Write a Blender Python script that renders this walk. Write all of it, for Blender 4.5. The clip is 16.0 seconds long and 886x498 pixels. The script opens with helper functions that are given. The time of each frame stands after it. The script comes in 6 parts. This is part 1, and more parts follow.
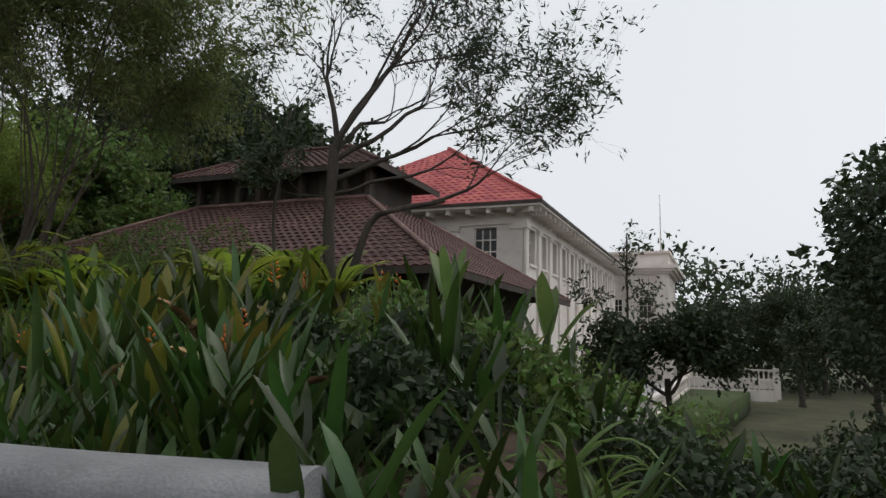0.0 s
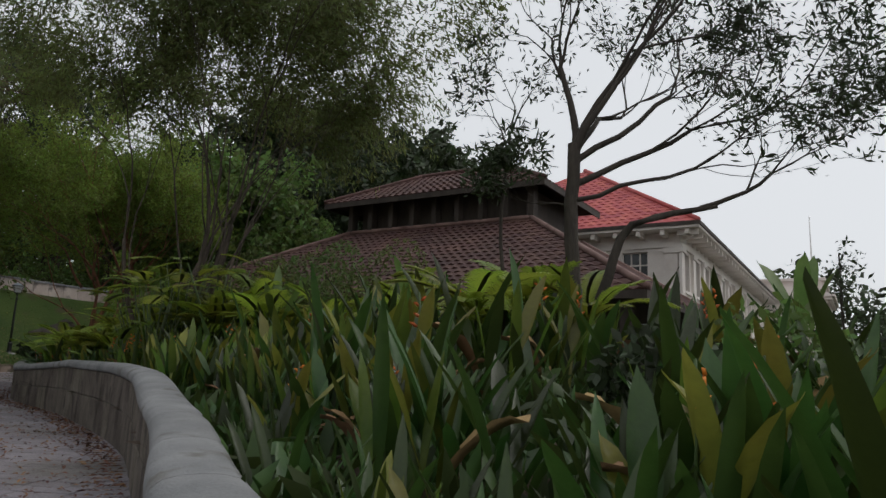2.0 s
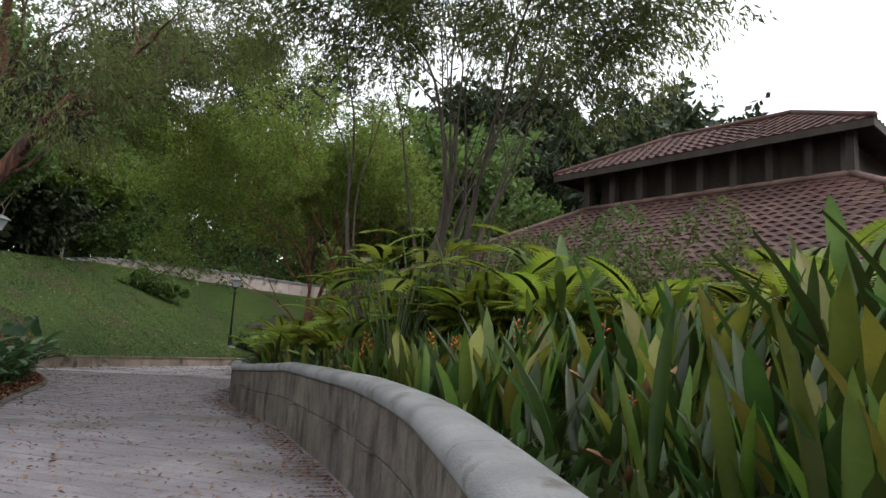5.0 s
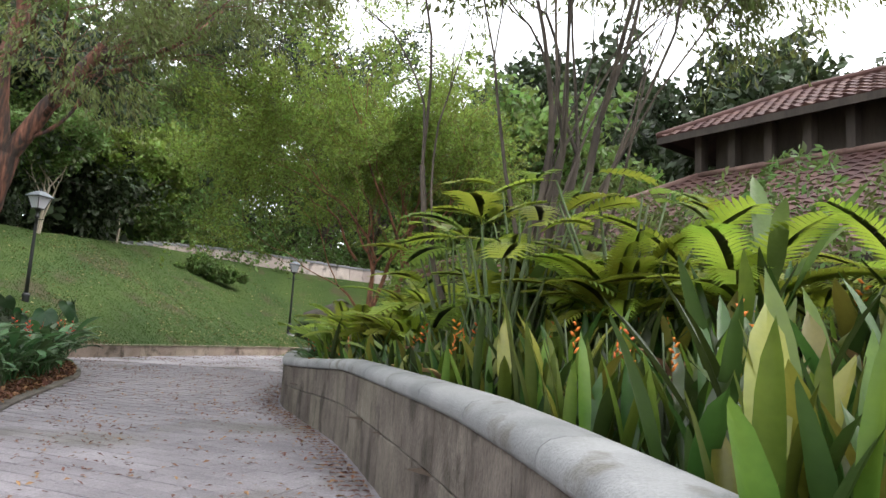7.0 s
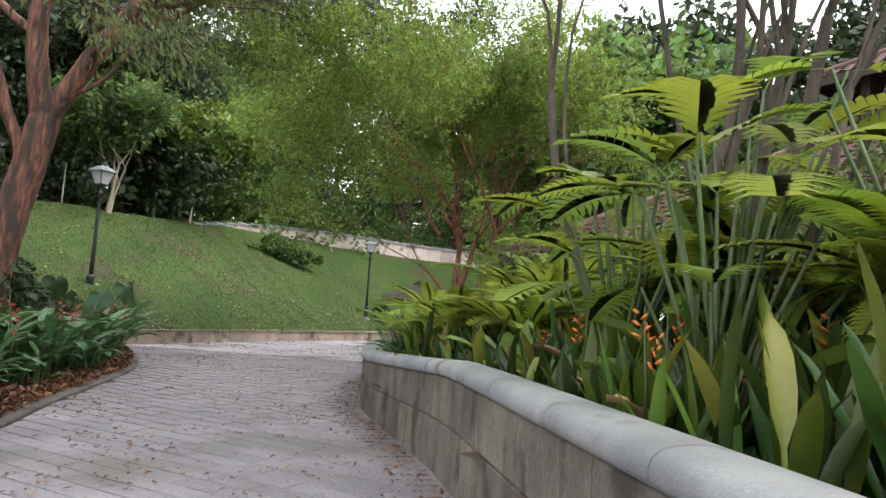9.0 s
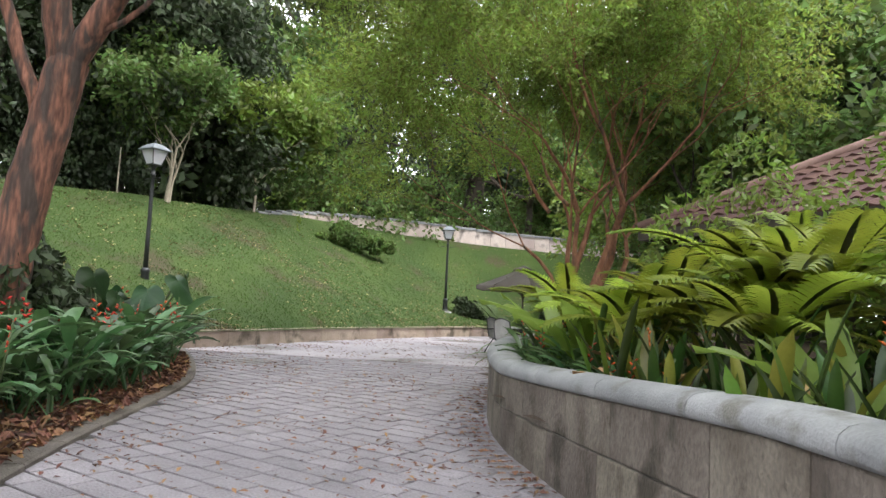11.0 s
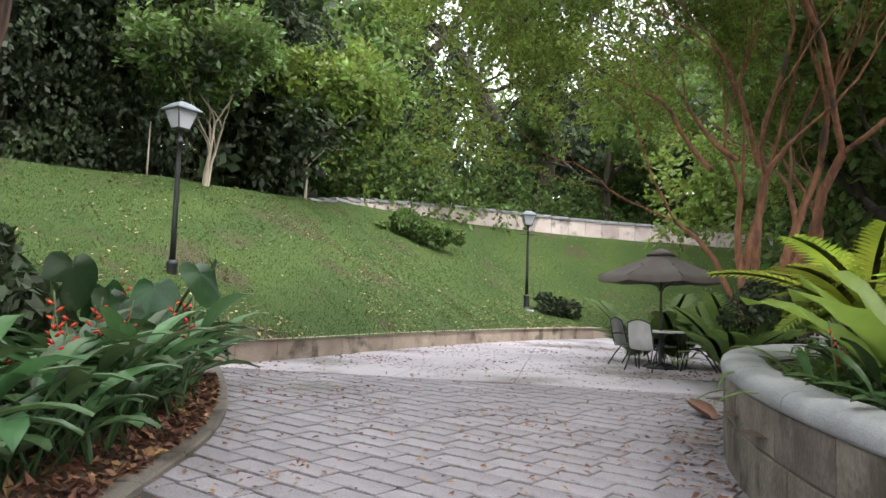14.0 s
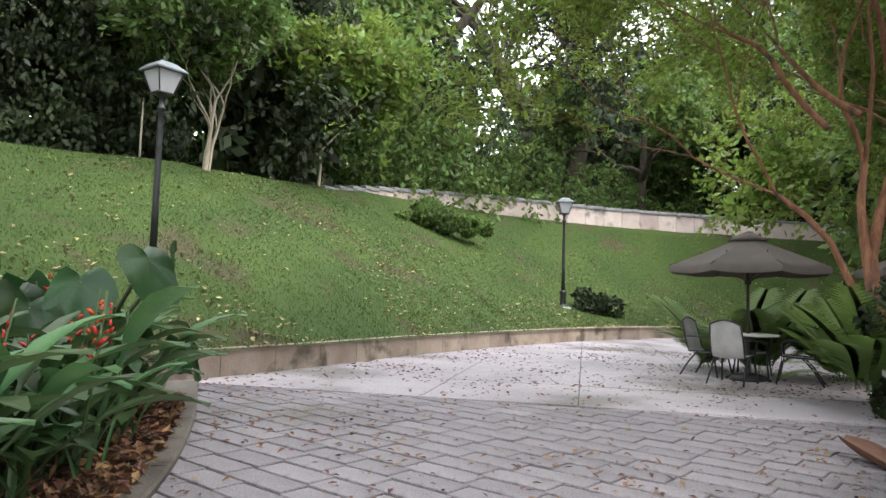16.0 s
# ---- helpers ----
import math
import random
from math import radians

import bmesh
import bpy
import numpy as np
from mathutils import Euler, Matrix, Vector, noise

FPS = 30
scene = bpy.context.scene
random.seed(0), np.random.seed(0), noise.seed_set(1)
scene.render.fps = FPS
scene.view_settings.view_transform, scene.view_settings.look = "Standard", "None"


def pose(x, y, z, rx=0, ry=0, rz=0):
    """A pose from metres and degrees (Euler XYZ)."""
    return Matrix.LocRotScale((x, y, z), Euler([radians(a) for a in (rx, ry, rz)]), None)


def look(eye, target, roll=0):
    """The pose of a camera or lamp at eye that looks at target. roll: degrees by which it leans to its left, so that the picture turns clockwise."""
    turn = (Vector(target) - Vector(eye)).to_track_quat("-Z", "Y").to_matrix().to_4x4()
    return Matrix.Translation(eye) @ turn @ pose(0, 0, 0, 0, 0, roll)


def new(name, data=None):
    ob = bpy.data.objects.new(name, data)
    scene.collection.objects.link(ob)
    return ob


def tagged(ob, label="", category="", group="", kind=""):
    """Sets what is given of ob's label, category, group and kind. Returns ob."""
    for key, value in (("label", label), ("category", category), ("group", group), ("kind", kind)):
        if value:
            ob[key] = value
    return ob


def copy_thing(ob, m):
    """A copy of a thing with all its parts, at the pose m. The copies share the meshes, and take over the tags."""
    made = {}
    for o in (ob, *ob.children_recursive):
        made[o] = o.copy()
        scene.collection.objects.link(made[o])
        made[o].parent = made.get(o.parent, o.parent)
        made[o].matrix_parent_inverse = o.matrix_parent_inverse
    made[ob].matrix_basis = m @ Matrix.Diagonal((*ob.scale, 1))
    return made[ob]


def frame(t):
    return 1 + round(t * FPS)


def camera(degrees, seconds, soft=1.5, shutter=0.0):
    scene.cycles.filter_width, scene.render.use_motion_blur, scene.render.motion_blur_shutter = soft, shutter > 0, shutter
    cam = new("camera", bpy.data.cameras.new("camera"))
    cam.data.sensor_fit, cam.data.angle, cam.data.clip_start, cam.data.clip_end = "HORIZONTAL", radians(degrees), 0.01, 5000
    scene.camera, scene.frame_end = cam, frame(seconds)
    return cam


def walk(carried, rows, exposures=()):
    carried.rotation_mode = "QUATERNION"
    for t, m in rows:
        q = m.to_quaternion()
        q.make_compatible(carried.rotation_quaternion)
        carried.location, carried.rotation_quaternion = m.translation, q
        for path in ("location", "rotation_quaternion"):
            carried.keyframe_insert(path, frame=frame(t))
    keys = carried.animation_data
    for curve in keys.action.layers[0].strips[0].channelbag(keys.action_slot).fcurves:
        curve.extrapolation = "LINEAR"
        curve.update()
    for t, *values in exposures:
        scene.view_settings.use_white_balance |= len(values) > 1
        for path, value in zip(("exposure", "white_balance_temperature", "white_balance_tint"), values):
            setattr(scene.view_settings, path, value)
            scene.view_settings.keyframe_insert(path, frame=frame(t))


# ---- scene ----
cam = camera(65.8, 16.0)
PATH = [  # seconds, eye, target, roll
    (0.0, (0.000, 0.000, 1.440), (-0.474, 1.924, 1.711), 1.27),
    (0.5, (-0.555, 0.014, 1.444), (-1.112, 1.912, 1.740), 1.90),
    (1.0, (-1.085, 0.278, 1.467), (-1.705, 2.153, 1.782), 1.84),
    (1.5, (-1.687, 0.599, 1.477), (-2.385, 2.444, 1.809), 2.06),
    (2.0, (-2.252, 1.032, 1.455), (-3.021, 2.845, 1.803), 2.17),
    (2.5, (-2.843, 1.497, 1.448), (-3.719, 3.259, 1.807), 2.43),
    (3.0, (-3.409, 1.945, 1.455), (-4.368, 3.664, 1.812), 2.51),
    (3.5, (-3.993, 2.350, 1.471), (-5.029, 4.025, 1.819), 2.68),
    (4.0, (-4.579, 2.734, 1.529), (-5.692, 4.362, 1.862), 2.85),
    (6.5, (-7.533, 5.164, 1.684), (-8.855, 6.638, 1.960), 3.42),
    (7.0, (-8.037, 5.551, 1.689), (-9.392, 6.998, 1.953), 3.55),
    (7.5, (-8.550, 5.916, 1.701), (-9.939, 7.334, 1.949), 3.77),
    (8.0, (-9.084, 6.287, 1.727), (-10.513, 7.668, 1.952), 3.57),
    (8.5, (-9.654, 6.636, 1.755), (-11.124, 7.977, 1.964), 3.67),
    (9.0, (-10.244, 6.992, 1.777), (-11.749, 8.295, 1.975), 3.68),
    (9.5, (-10.863, 7.265, 1.816), (-12.403, 8.527, 1.998), 3.58),
    (12.0, (-15.139, 8.829, 1.694), (-16.780, 9.961, 1.861), 2.18),
    (12.5, (-15.819, 9.049, 1.673), (-17.471, 10.164, 1.838), 2.14),
    (13.0, (-16.357, 9.247, 1.669), (-18.024, 10.341, 1.824), 2.19),
    (13.5, (-16.913, 9.480, 1.706), (-18.593, 10.554, 1.860), 2.04),
    (14.0, (-17.498, 9.700, 1.721), (-19.190, 10.756, 1.872), 1.90),
    (14.5, (-18.045, 9.951, 1.752), (-19.748, 10.988, 1.903), 1.86),
    (15.0, (-18.579, 10.216, 1.732), (-20.296, 11.232, 1.883), 1.71),
    (15.5, (-19.109, 10.509, 1.712), (-20.828, 11.519, 1.858), 1.70),
    (16.0, (-19.660, 10.792, 1.713), (-21.384, 11.797, 1.853), 1.69),
]
EXPOSURES = [(0.0, -0.65), (2.0, -0.75), (3.0, -0.75), (4.0, -0.4), (6.5, 1.1), (9.0, 1.38), (12.0, 1.68), (16.0, 1.66)]   # seconds, stops
walk(cam, [(t, look(e, g, r)) for t, e, g, r in PATH], EXPOSURES)

# ---------------------------------------------------------------- light
world = bpy.data.worlds.new("sky")
scene.world = world
world.use_nodes = True
wn, wl = world.node_tree.nodes, world.node_tree.links
sky = wn.new("ShaderNodeTexSky")
sky.sky_type = "NISHITA"
sky.sun_disc = False
sky.sun_elevation, sky.sun_rotation = radians(55), radians(60)
sky.dust_density, sky.air_density = 4.0, 1.0
grey = wn.new("ShaderNodeHueSaturation")
grey.inputs["Saturation"].default_value = 0.2
cloud = wn.new("ShaderNodeMixRGB")   # a closed layer of cloud over the sky
cloud.inputs["Fac"].default_value = 0.75
cloud.inputs["Color2"].default_value = (9.6, 9.95, 10.4, 1)
wl.new(sky.outputs["Color"], grey.inputs["Color"])
wl.new(grey.outputs["Color"], cloud.inputs["Color1"])
wl.new(cloud.outputs["Color"], wn["Background"].inputs["Color"])
wn["Background"].inputs["Strength"].default_value = 0.15
sun = new("sun", bpy.data.lights.new("sun", "SUN"))
sun.data.energy, sun.data.angle, sun.data.color = 0.9, radians(30), (1.0, 0.96, 0.9)
sun.matrix_world = look((0, 0, 60), (-20, -11, 60 - 33))

# ---------------------------------------------------------------- materials


def material(name, c1, c2, scale=6.0, rough=0.8, bump=0.2, fine=40.0, speck=0.25, vary=0.0, island=0.0, metal=0.0, through_light=0.0, stain=None, coat=0.0, stretch=(1, 1, 1)):
    """Two colours mixed by broad noise, darkened and lightened by fine noise, with relief; varied per object or per island."""
    m = bpy.data.materials.new(name)
    m.use_nodes = True
    n, l = m.node_tree.nodes, m.node_tree.links
    b = n["Principled BSDF"]
    co = n.new("ShaderNodeTexCoord")
    mp = n.new("ShaderNodeMapping")
    mp.inputs["Scale"].default_value = stretch
    l.new(co.outputs["Object"], mp.inputs["Vector"])
    broad = n.new("ShaderNodeTexNoise")
    broad.inputs["Scale"].default_value, broad.inputs["Detail"].default_value = scale, 5
    small = n.new("ShaderNodeTexNoise")
    small.inputs["Scale"].default_value, small.inputs["Detail"].default_value = fine, 4
    l.new(mp.outputs["Vector"], broad.inputs["Vector"])
    l.new(mp.outputs["Vector"], small.inputs["Vector"])
    ramp = n.new("ShaderNodeValToRGB")
    ramp.color_ramp.elements[0].position, ramp.color_ramp.elements[1].position = 0.32, 0.68
    ramp.color_ramp.elements[0].color, ramp.color_ramp.elements[1].color = (*c1, 1), (*c2, 1)
    l.new(broad.outputs["Fac"], ramp.inputs["Fac"])
    col = ramp.outputs["Color"]
    if stain:
        sn = n.new("ShaderNodeTexNoise")
        sn.inputs["Scale"].default_value, sn.inputs["Detail"].default_value = stain[1], 6
        l.new(mp.outputs["Vector"], sn.inputs["Vector"])
        sr = n.new("ShaderNodeValToRGB")
        sr.color_ramp.elements[0].position, sr.color_ramp.elements[1].position = stain[2], stain[2] + 0.12
        l.new(sn.outputs["Fac"], sr.inputs["Fac"])
        mx = n.new("ShaderNodeMixRGB")
        mx.inputs["Color2"].default_value = (*stain[0], 1)
        l.new(sr.outputs["Color"], mx.inputs["Fac"])
        l.new(col, mx.inputs["Color1"])
        col = mx.outputs["Color"]
    hs = n.new("ShaderNodeHueSaturation")
    mr = n.new("ShaderNodeMapRange")
    mr.inputs["To Min"].default_value, mr.inputs["To Max"].default_value = 1 - speck, 1 + speck
    l.new(small.outputs["Fac"], mr.inputs["Value"])
    val = mr.outputs["Result"]
    if vary or island:
        src = n.new("ShaderNodeObjectInfo").outputs["Random"] if vary else n.new("ShaderNodeNewGeometry").outputs["Random Per Island"]
        vr = n.new("ShaderNodeMapRange")
        amount = vary or island
        vr.inputs["To Min"].default_value, vr.inputs["To Max"].default_value = 1 - amount, 1 + amount
        l.new(src, vr.inputs["Value"])
        mul = n.new("ShaderNodeMath")
        mul.operation = "MULTIPLY"
        l.new(val, mul.inputs[0])
        l.new(vr.outputs["Result"], mul.inputs[1])
        val = mul.outputs["Value"]
        hr = n.new("ShaderNodeMapRange")
        hr.inputs["To Min"].default_value, hr.inputs["To Max"].default_value = 0.5 - 0.06 * amount, 0.5 + 0.06 * amount
        l.new(src, hr.inputs["Value"])
        l.new(hr.outputs["Result"], hs.inputs["Hue"])
    l.new(val, hs.inputs["Value"])
    l.new(col, hs.inputs["Color"])
    col = hs.outputs["Color"]
    l.new(col, b.inputs["Base Color"])
    b.inputs["Roughness"].default_value, b.inputs["Metallic"].default_value = rough, metal
    b.inputs["Coat Weight"].default_value = coat
    if bump:
        bp = n.new("ShaderNodeBump")
        bp.inputs["Strength"].default_value, bp.inputs["Distance"].default_value = bump, 0.02
        l.new(small.outputs["Fac"], bp.inputs["Height"])
        l.new(bp.outputs["Normal"], b.inputs["Normal"])
    if through_light:
        tr = n.new("ShaderNodeBsdfTranslucent")
        ms = n.new("ShaderNodeMixShader")
        ms.inputs["Fac"].default_value = through_light
        l.new(col, tr.inputs["Color"])
        l.new(b.outputs["BSDF"], ms.inputs[1])
        l.new(tr.outputs["BSDF"], ms.inputs[2])
        l.new(ms.outputs["Shader"], n["Material Output"].inputs["Surface"])
    return m


PAVER = material("paver_concrete", (0.172, 0.154, 0.170), (0.268, 0.243, 0.264), 0.9, 0.62, 1.0, 45, 0.6, island=0.12, stain=((0.15, 0.135, 0.13), 0.5, 0.55))
PAVER_OB = material("paver_concrete_loose", (0.172, 0.154, 0.170), (0.268, 0.243, 0.264), 1.6, 0.62, 1.0, 45, 0.6, vary=0.12, stain=((0.15, 0.135, 0.13), 3.0, 0.58))
SLAB = material("slab_concrete", (0.32, 0.285, 0.305), (0.47, 0.425, 0.45), 0.6, 0.65, 0.9, 40, 0.5, stain=((0.19, 0.172, 0.165), 0.45, 0.52))
TAN_LEAF = material("tan_leaf", (0.22, 0.17, 0.08), (0.36, 0.31, 0.16), 4, 0.8, 0.2, 30, 0.3, island=0.4)
JOINT = material("joint_sand", (0.028, 0.025, 0.023), (0.05, 0.044, 0.04), 3, 0.95, 0.5, 80, 0.4)
CONC = material("smooth_concrete", (0.30, 0.30, 0.30), (0.40, 0.395, 0.39), 0.7, 0.7, 0.2, 50, 0.2, stain=((0.2, 0.18, 0.165), 0.6, 0.56))
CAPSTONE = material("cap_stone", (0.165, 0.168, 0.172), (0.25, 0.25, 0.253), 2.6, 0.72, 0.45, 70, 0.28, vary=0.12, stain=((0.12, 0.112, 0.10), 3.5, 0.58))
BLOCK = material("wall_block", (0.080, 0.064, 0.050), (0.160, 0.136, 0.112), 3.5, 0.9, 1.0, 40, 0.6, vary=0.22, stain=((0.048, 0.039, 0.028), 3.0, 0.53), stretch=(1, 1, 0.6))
MORTAR = material("mortar", (0.10, 0.09, 0.08), (0.15, 0.14, 0.12), 5, 0.95, 0.5, 60, 0.3)
KERBSTONE = material("kerb_stone", (0.33, 0.255, 0.20), (0.50, 0.40, 0.33), 1.6, 0.85, 0.6, 50, 0.35, vary=0.15, stain=((0.13, 0.105, 0.08), 1.8, 0.54))
EDGESTONE = material("edging_stone", (0.085, 0.072, 0.062), (0.15, 0.128, 0.11), 2.5, 0.85, 0.7, 50, 0.4, vary=0.15, stain=((0.05, 0.04, 0.03), 2.0, 0.54))
OLDWALL = material("old_pink_wall", (0.42, 0.33, 0.30), (0.56, 0.47, 0.43), 1.2, 0.9, 0.5, 25, 0.3, vary=0.14, stain=((0.16, 0.13, 0.12), 1.4, 0.55))
SOIL = material("soil", (0.045, 0.03, 0.02), (0.085, 0.055, 0.035), 3, 0.95, 0.8, 40, 0.4)
LAWN = material("lawn_ground", (0.030, 0.060, 0.008), (0.054, 0.086, 0.014), 0.45, 0.95, 0.8, 60, 0.4, stain=((0.062, 0.054, 0.024), 0.6, 0.56))
GRASS = material("grass_blade", (0.038, 0.086, 0.009), (0.078, 0.132, 0.019), 0.5, 0.7, 0, 5, 0.2, island=0.35, through_light=0.3)
FOREST = material("forest_floor", (0.05, 0.045, 0.025), (0.08, 0.085, 0.035), 0.6, 0.95, 0.8, 30, 0.4)
DRYLEAF = material("dry_leaf", (0.09, 0.042, 0.026), (0.24, 0.11, 0.058), 4, 0.8, 0.2, 30, 0.3, island=0.5)
BARK_RED = material("red_bark", (0.065, 0.030, 0.022), (0.22, 0.098, 0.064), 10, 0.95, 1.0, 20, 0.8, stain=((0.05, 0.036, 0.03), 6, 0.48), stretch=(1, 1, 0.2))
BARK_GREY = material("grey_bark", (0.036, 0.028, 0.022), (0.095, 0.074, 0.056), 6, 0.9, 0.9, 30, 0.5, stretch=(1, 1, 0.25))
BARK_DARK = material("dark_bark", (0.032, 0.026, 0.021), (0.066, 0.054, 0.042), 5, 0.9, 0.9, 30, 0.4, stretch=(1, 1, 0.3))
BARK_PALE = material("pale_bark", (0.30, 0.25, 0.19), (0.42, 0.36, 0.28), 5, 0.9, 0.6, 30, 0.3, stretch=(1, 1, 0.3))
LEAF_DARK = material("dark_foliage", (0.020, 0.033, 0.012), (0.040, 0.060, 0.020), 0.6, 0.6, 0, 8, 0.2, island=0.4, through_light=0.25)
LEAF_MID = material("mid_foliage", (0.085, 0.140, 0.036), (0.165, 0.240, 0.062), 0.5, 0.5, 0, 8, 0.2, island=0.5, through_light=0.5)
LEAF_OLIVE = material("olive_foliage", (0.090, 0.115, 0.032), (0.175, 0.200, 0.062), 0.5, 0.5, 0, 8, 0.2, island=0.5, through_light=0.52)
LEAF_BRIGHT = material("bright_foliage", (0.12, 0.185, 0.030), (0.21, 0.28, 0.055), 0.5, 0.5, 0, 8, 0.2, island=0.4, through_light=0.5)
LEAF_YELLOW = material("yellow_green_foliage", (0.15, 0.19, 0.030), (0.24, 0.27, 0.045), 0.5, 0.5, 0, 8, 0.2, island=0.3, through_light=0.4)
# Dark green heliconia leaf; part of its darkness stands in for dim light.
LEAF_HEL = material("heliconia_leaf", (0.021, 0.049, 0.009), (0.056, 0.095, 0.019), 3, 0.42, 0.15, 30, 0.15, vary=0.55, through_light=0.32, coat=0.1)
LEAF_COVER = material("low_leaf", (0.022, 0.050, 0.010), (0.060, 0.098, 0.020), 3, 0.5, 0, 30, 0.15, island=0.5, through_light=0.3)
LEAF_HELY = material("yellowing_heliconia_leaf", (0.13, 0.15, 0.022), (0.22, 0.20, 0.035), 3, 0.4, 0.15, 30, 0.2, vary=0.3, through_light=0.35)
LEAF_FERN = material("fern_leaf", (0.17, 0.25, 0.025), (0.34, 0.38, 0.05), 2, 0.45, 0, 20, 0.15, vary=0.35, through_light=0.5)
# Yellow-green heliconia leaf, also brightened to stand in for light from behind.
LEAF_HELB = material("fresh_heliconia_leaf", (0.055, 0.105, 0.014), (0.14, 0.185, 0.026), 3, 0.42, 0.15, 30, 0.15, vary=0.5, through_light=0.42)
LEAF_GOLD = material("golden_green_foliage", (0.135, 0.195, 0.032), (0.25, 0.315, 0.065), 0.5, 0.5, 0, 8, 0.2, island=0.5, through_light=0.6)
SLING = material("pale_sling", (0.36, 0.35, 0.33), (0.46, 0.45, 0.43), 6, 0.8, 0.2, 120, 0.2)
BARK_ORANGE = material("orange_bark", (0.15, 0.065, 0.035), (0.30, 0.14, 0.08), 7, 0.9, 1.0, 24, 0.6, stain=((0.07, 0.045, 0.035), 4, 0.55), stretch=(1, 1, 0.25))
LEAF_BLUE = material("broad_dark_leaf", (0.014, 0.045, 0.014), (0.032, 0.078, 0.024), 3, 0.4, 0.15, 30, 0.15, vary=0.35, through_light=0.3)
LEAF_GINGER = material("ginger_leaf", (0.034, 0.082, 0.028), (0.082, 0.145, 0.052), 3, 0.42, 0.15, 30, 0.15, vary=0.45, through_light=0.3)
LEAF_BANANA = material("banana_leaf", (0.10, 0.17, 0.045), (0.17, 0.24, 0.075), 3, 0.4, 0.2, 30, 0.15, vary=0.2, through_light=0.4)
LEAF_DRY = material("withered_leaf", (0.20, 0.11, 0.05), (0.33, 0.20, 0.10), 4, 0.8, 0.3, 30, 0.25, vary=0.3)
FLOWER_RED = material("red_bract", (0.55, 0.045, 0.02), (0.70, 0.09, 0.03), 6, 0.5, 0, 20, 0.15, vary=0.2, through_light=0.2)
FLOWER_ORANGE = material("orange_bract", (0.62, 0.13, 0.02), (0.75, 0.24, 0.04), 6, 0.5, 0, 20, 0.15, vary=0.2, through_light=0.2)
STEM = material("green_stem", (0.035, 0.062, 0.016), (0.065, 0.088, 0.026), 3, 0.6, 0, 20, 0.3, vary=0.3)
BLACK_IRON = material("black_paint", (0.012, 0.013, 0.014), (0.022, 0.023, 0.024), 5, 0.45, 0.1, 60, 0.2)
LANTERN_ROOF = material("lantern_grey_paint", (0.10, 0.115, 0.13), (0.16, 0.175, 0.19), 4, 0.5, 0.1, 60, 0.15)
LANTERN_GLASS = material("frosted_glass", (0.72, 0.72, 0.76), (0.80, 0.80, 0.83), 3, 0.35, 0, 30, 0.05, through_light=0.5)
WHITE_METAL = material("white_painted_metal", (0.62, 0.62, 0.60), (0.74, 0.74, 0.72), 4, 0.5, 0.05, 40, 0.12)
CANVAS = material("umbrella_canvas", (0.115, 0.095, 0.085), (0.155, 0.13, 0.118), 2, 0.85, 0.2, 120, 0.15, through_light=0.12)
PLASTER = material("white_plaster", (0.66, 0.60, 0.55), (0.78, 0.73, 0.68), 0.5, 0.85, 0.15, 12, 0.08, stain=((0.55, 0.48, 0.43), 0.4, 0.6))
ROOF_RED = material("red_clay_tile", (0.34, 0.060, 0.062), (0.45, 0.095, 0.09), 0.6, 0.75, 0.2, 20, 0.2, island=0.15)
ROOF_BROWN = material("brown_clay_tile", (0.055, 0.024, 0.021), (0.098, 0.044, 0.037), 0.8, 0.82, 0.3, 25, 0.35, island=0.25)
ROOF_RIDGE = material("ridge_mortar", (0.12, 0.065, 0.055), (0.24, 0.15, 0.13), 2, 0.85, 0.3, 25, 0.3)
TIMBER = material("dark_timber", (0.035, 0.027, 0.022), (0.065, 0.05, 0.04), 3, 0.8, 0.3, 30, 0.3, stretch=(1, 1, 0.2))
DARK_GLASS = material("dark_window", (0.02, 0.022, 0.024), (0.05, 0.055, 0.055), 1, 0.2, 0, 10, 0.1)
HUSK = material("palm_husk", (0.09, 0.045, 0.03), (0.20, 0.095, 0.06), 5, 0.7, 0.4, 30, 0.3, stretch=(0.3, 1, 1))
TERRACOTTA = material("terracotta", (0.20, 0.075, 0.045), (0.30, 0.12, 0.07), 4, 0.8, 0.3, 40, 0.25)

# ---------------------------------------------------------------- mesh helpers
UP = Vector((0, 0, 1))


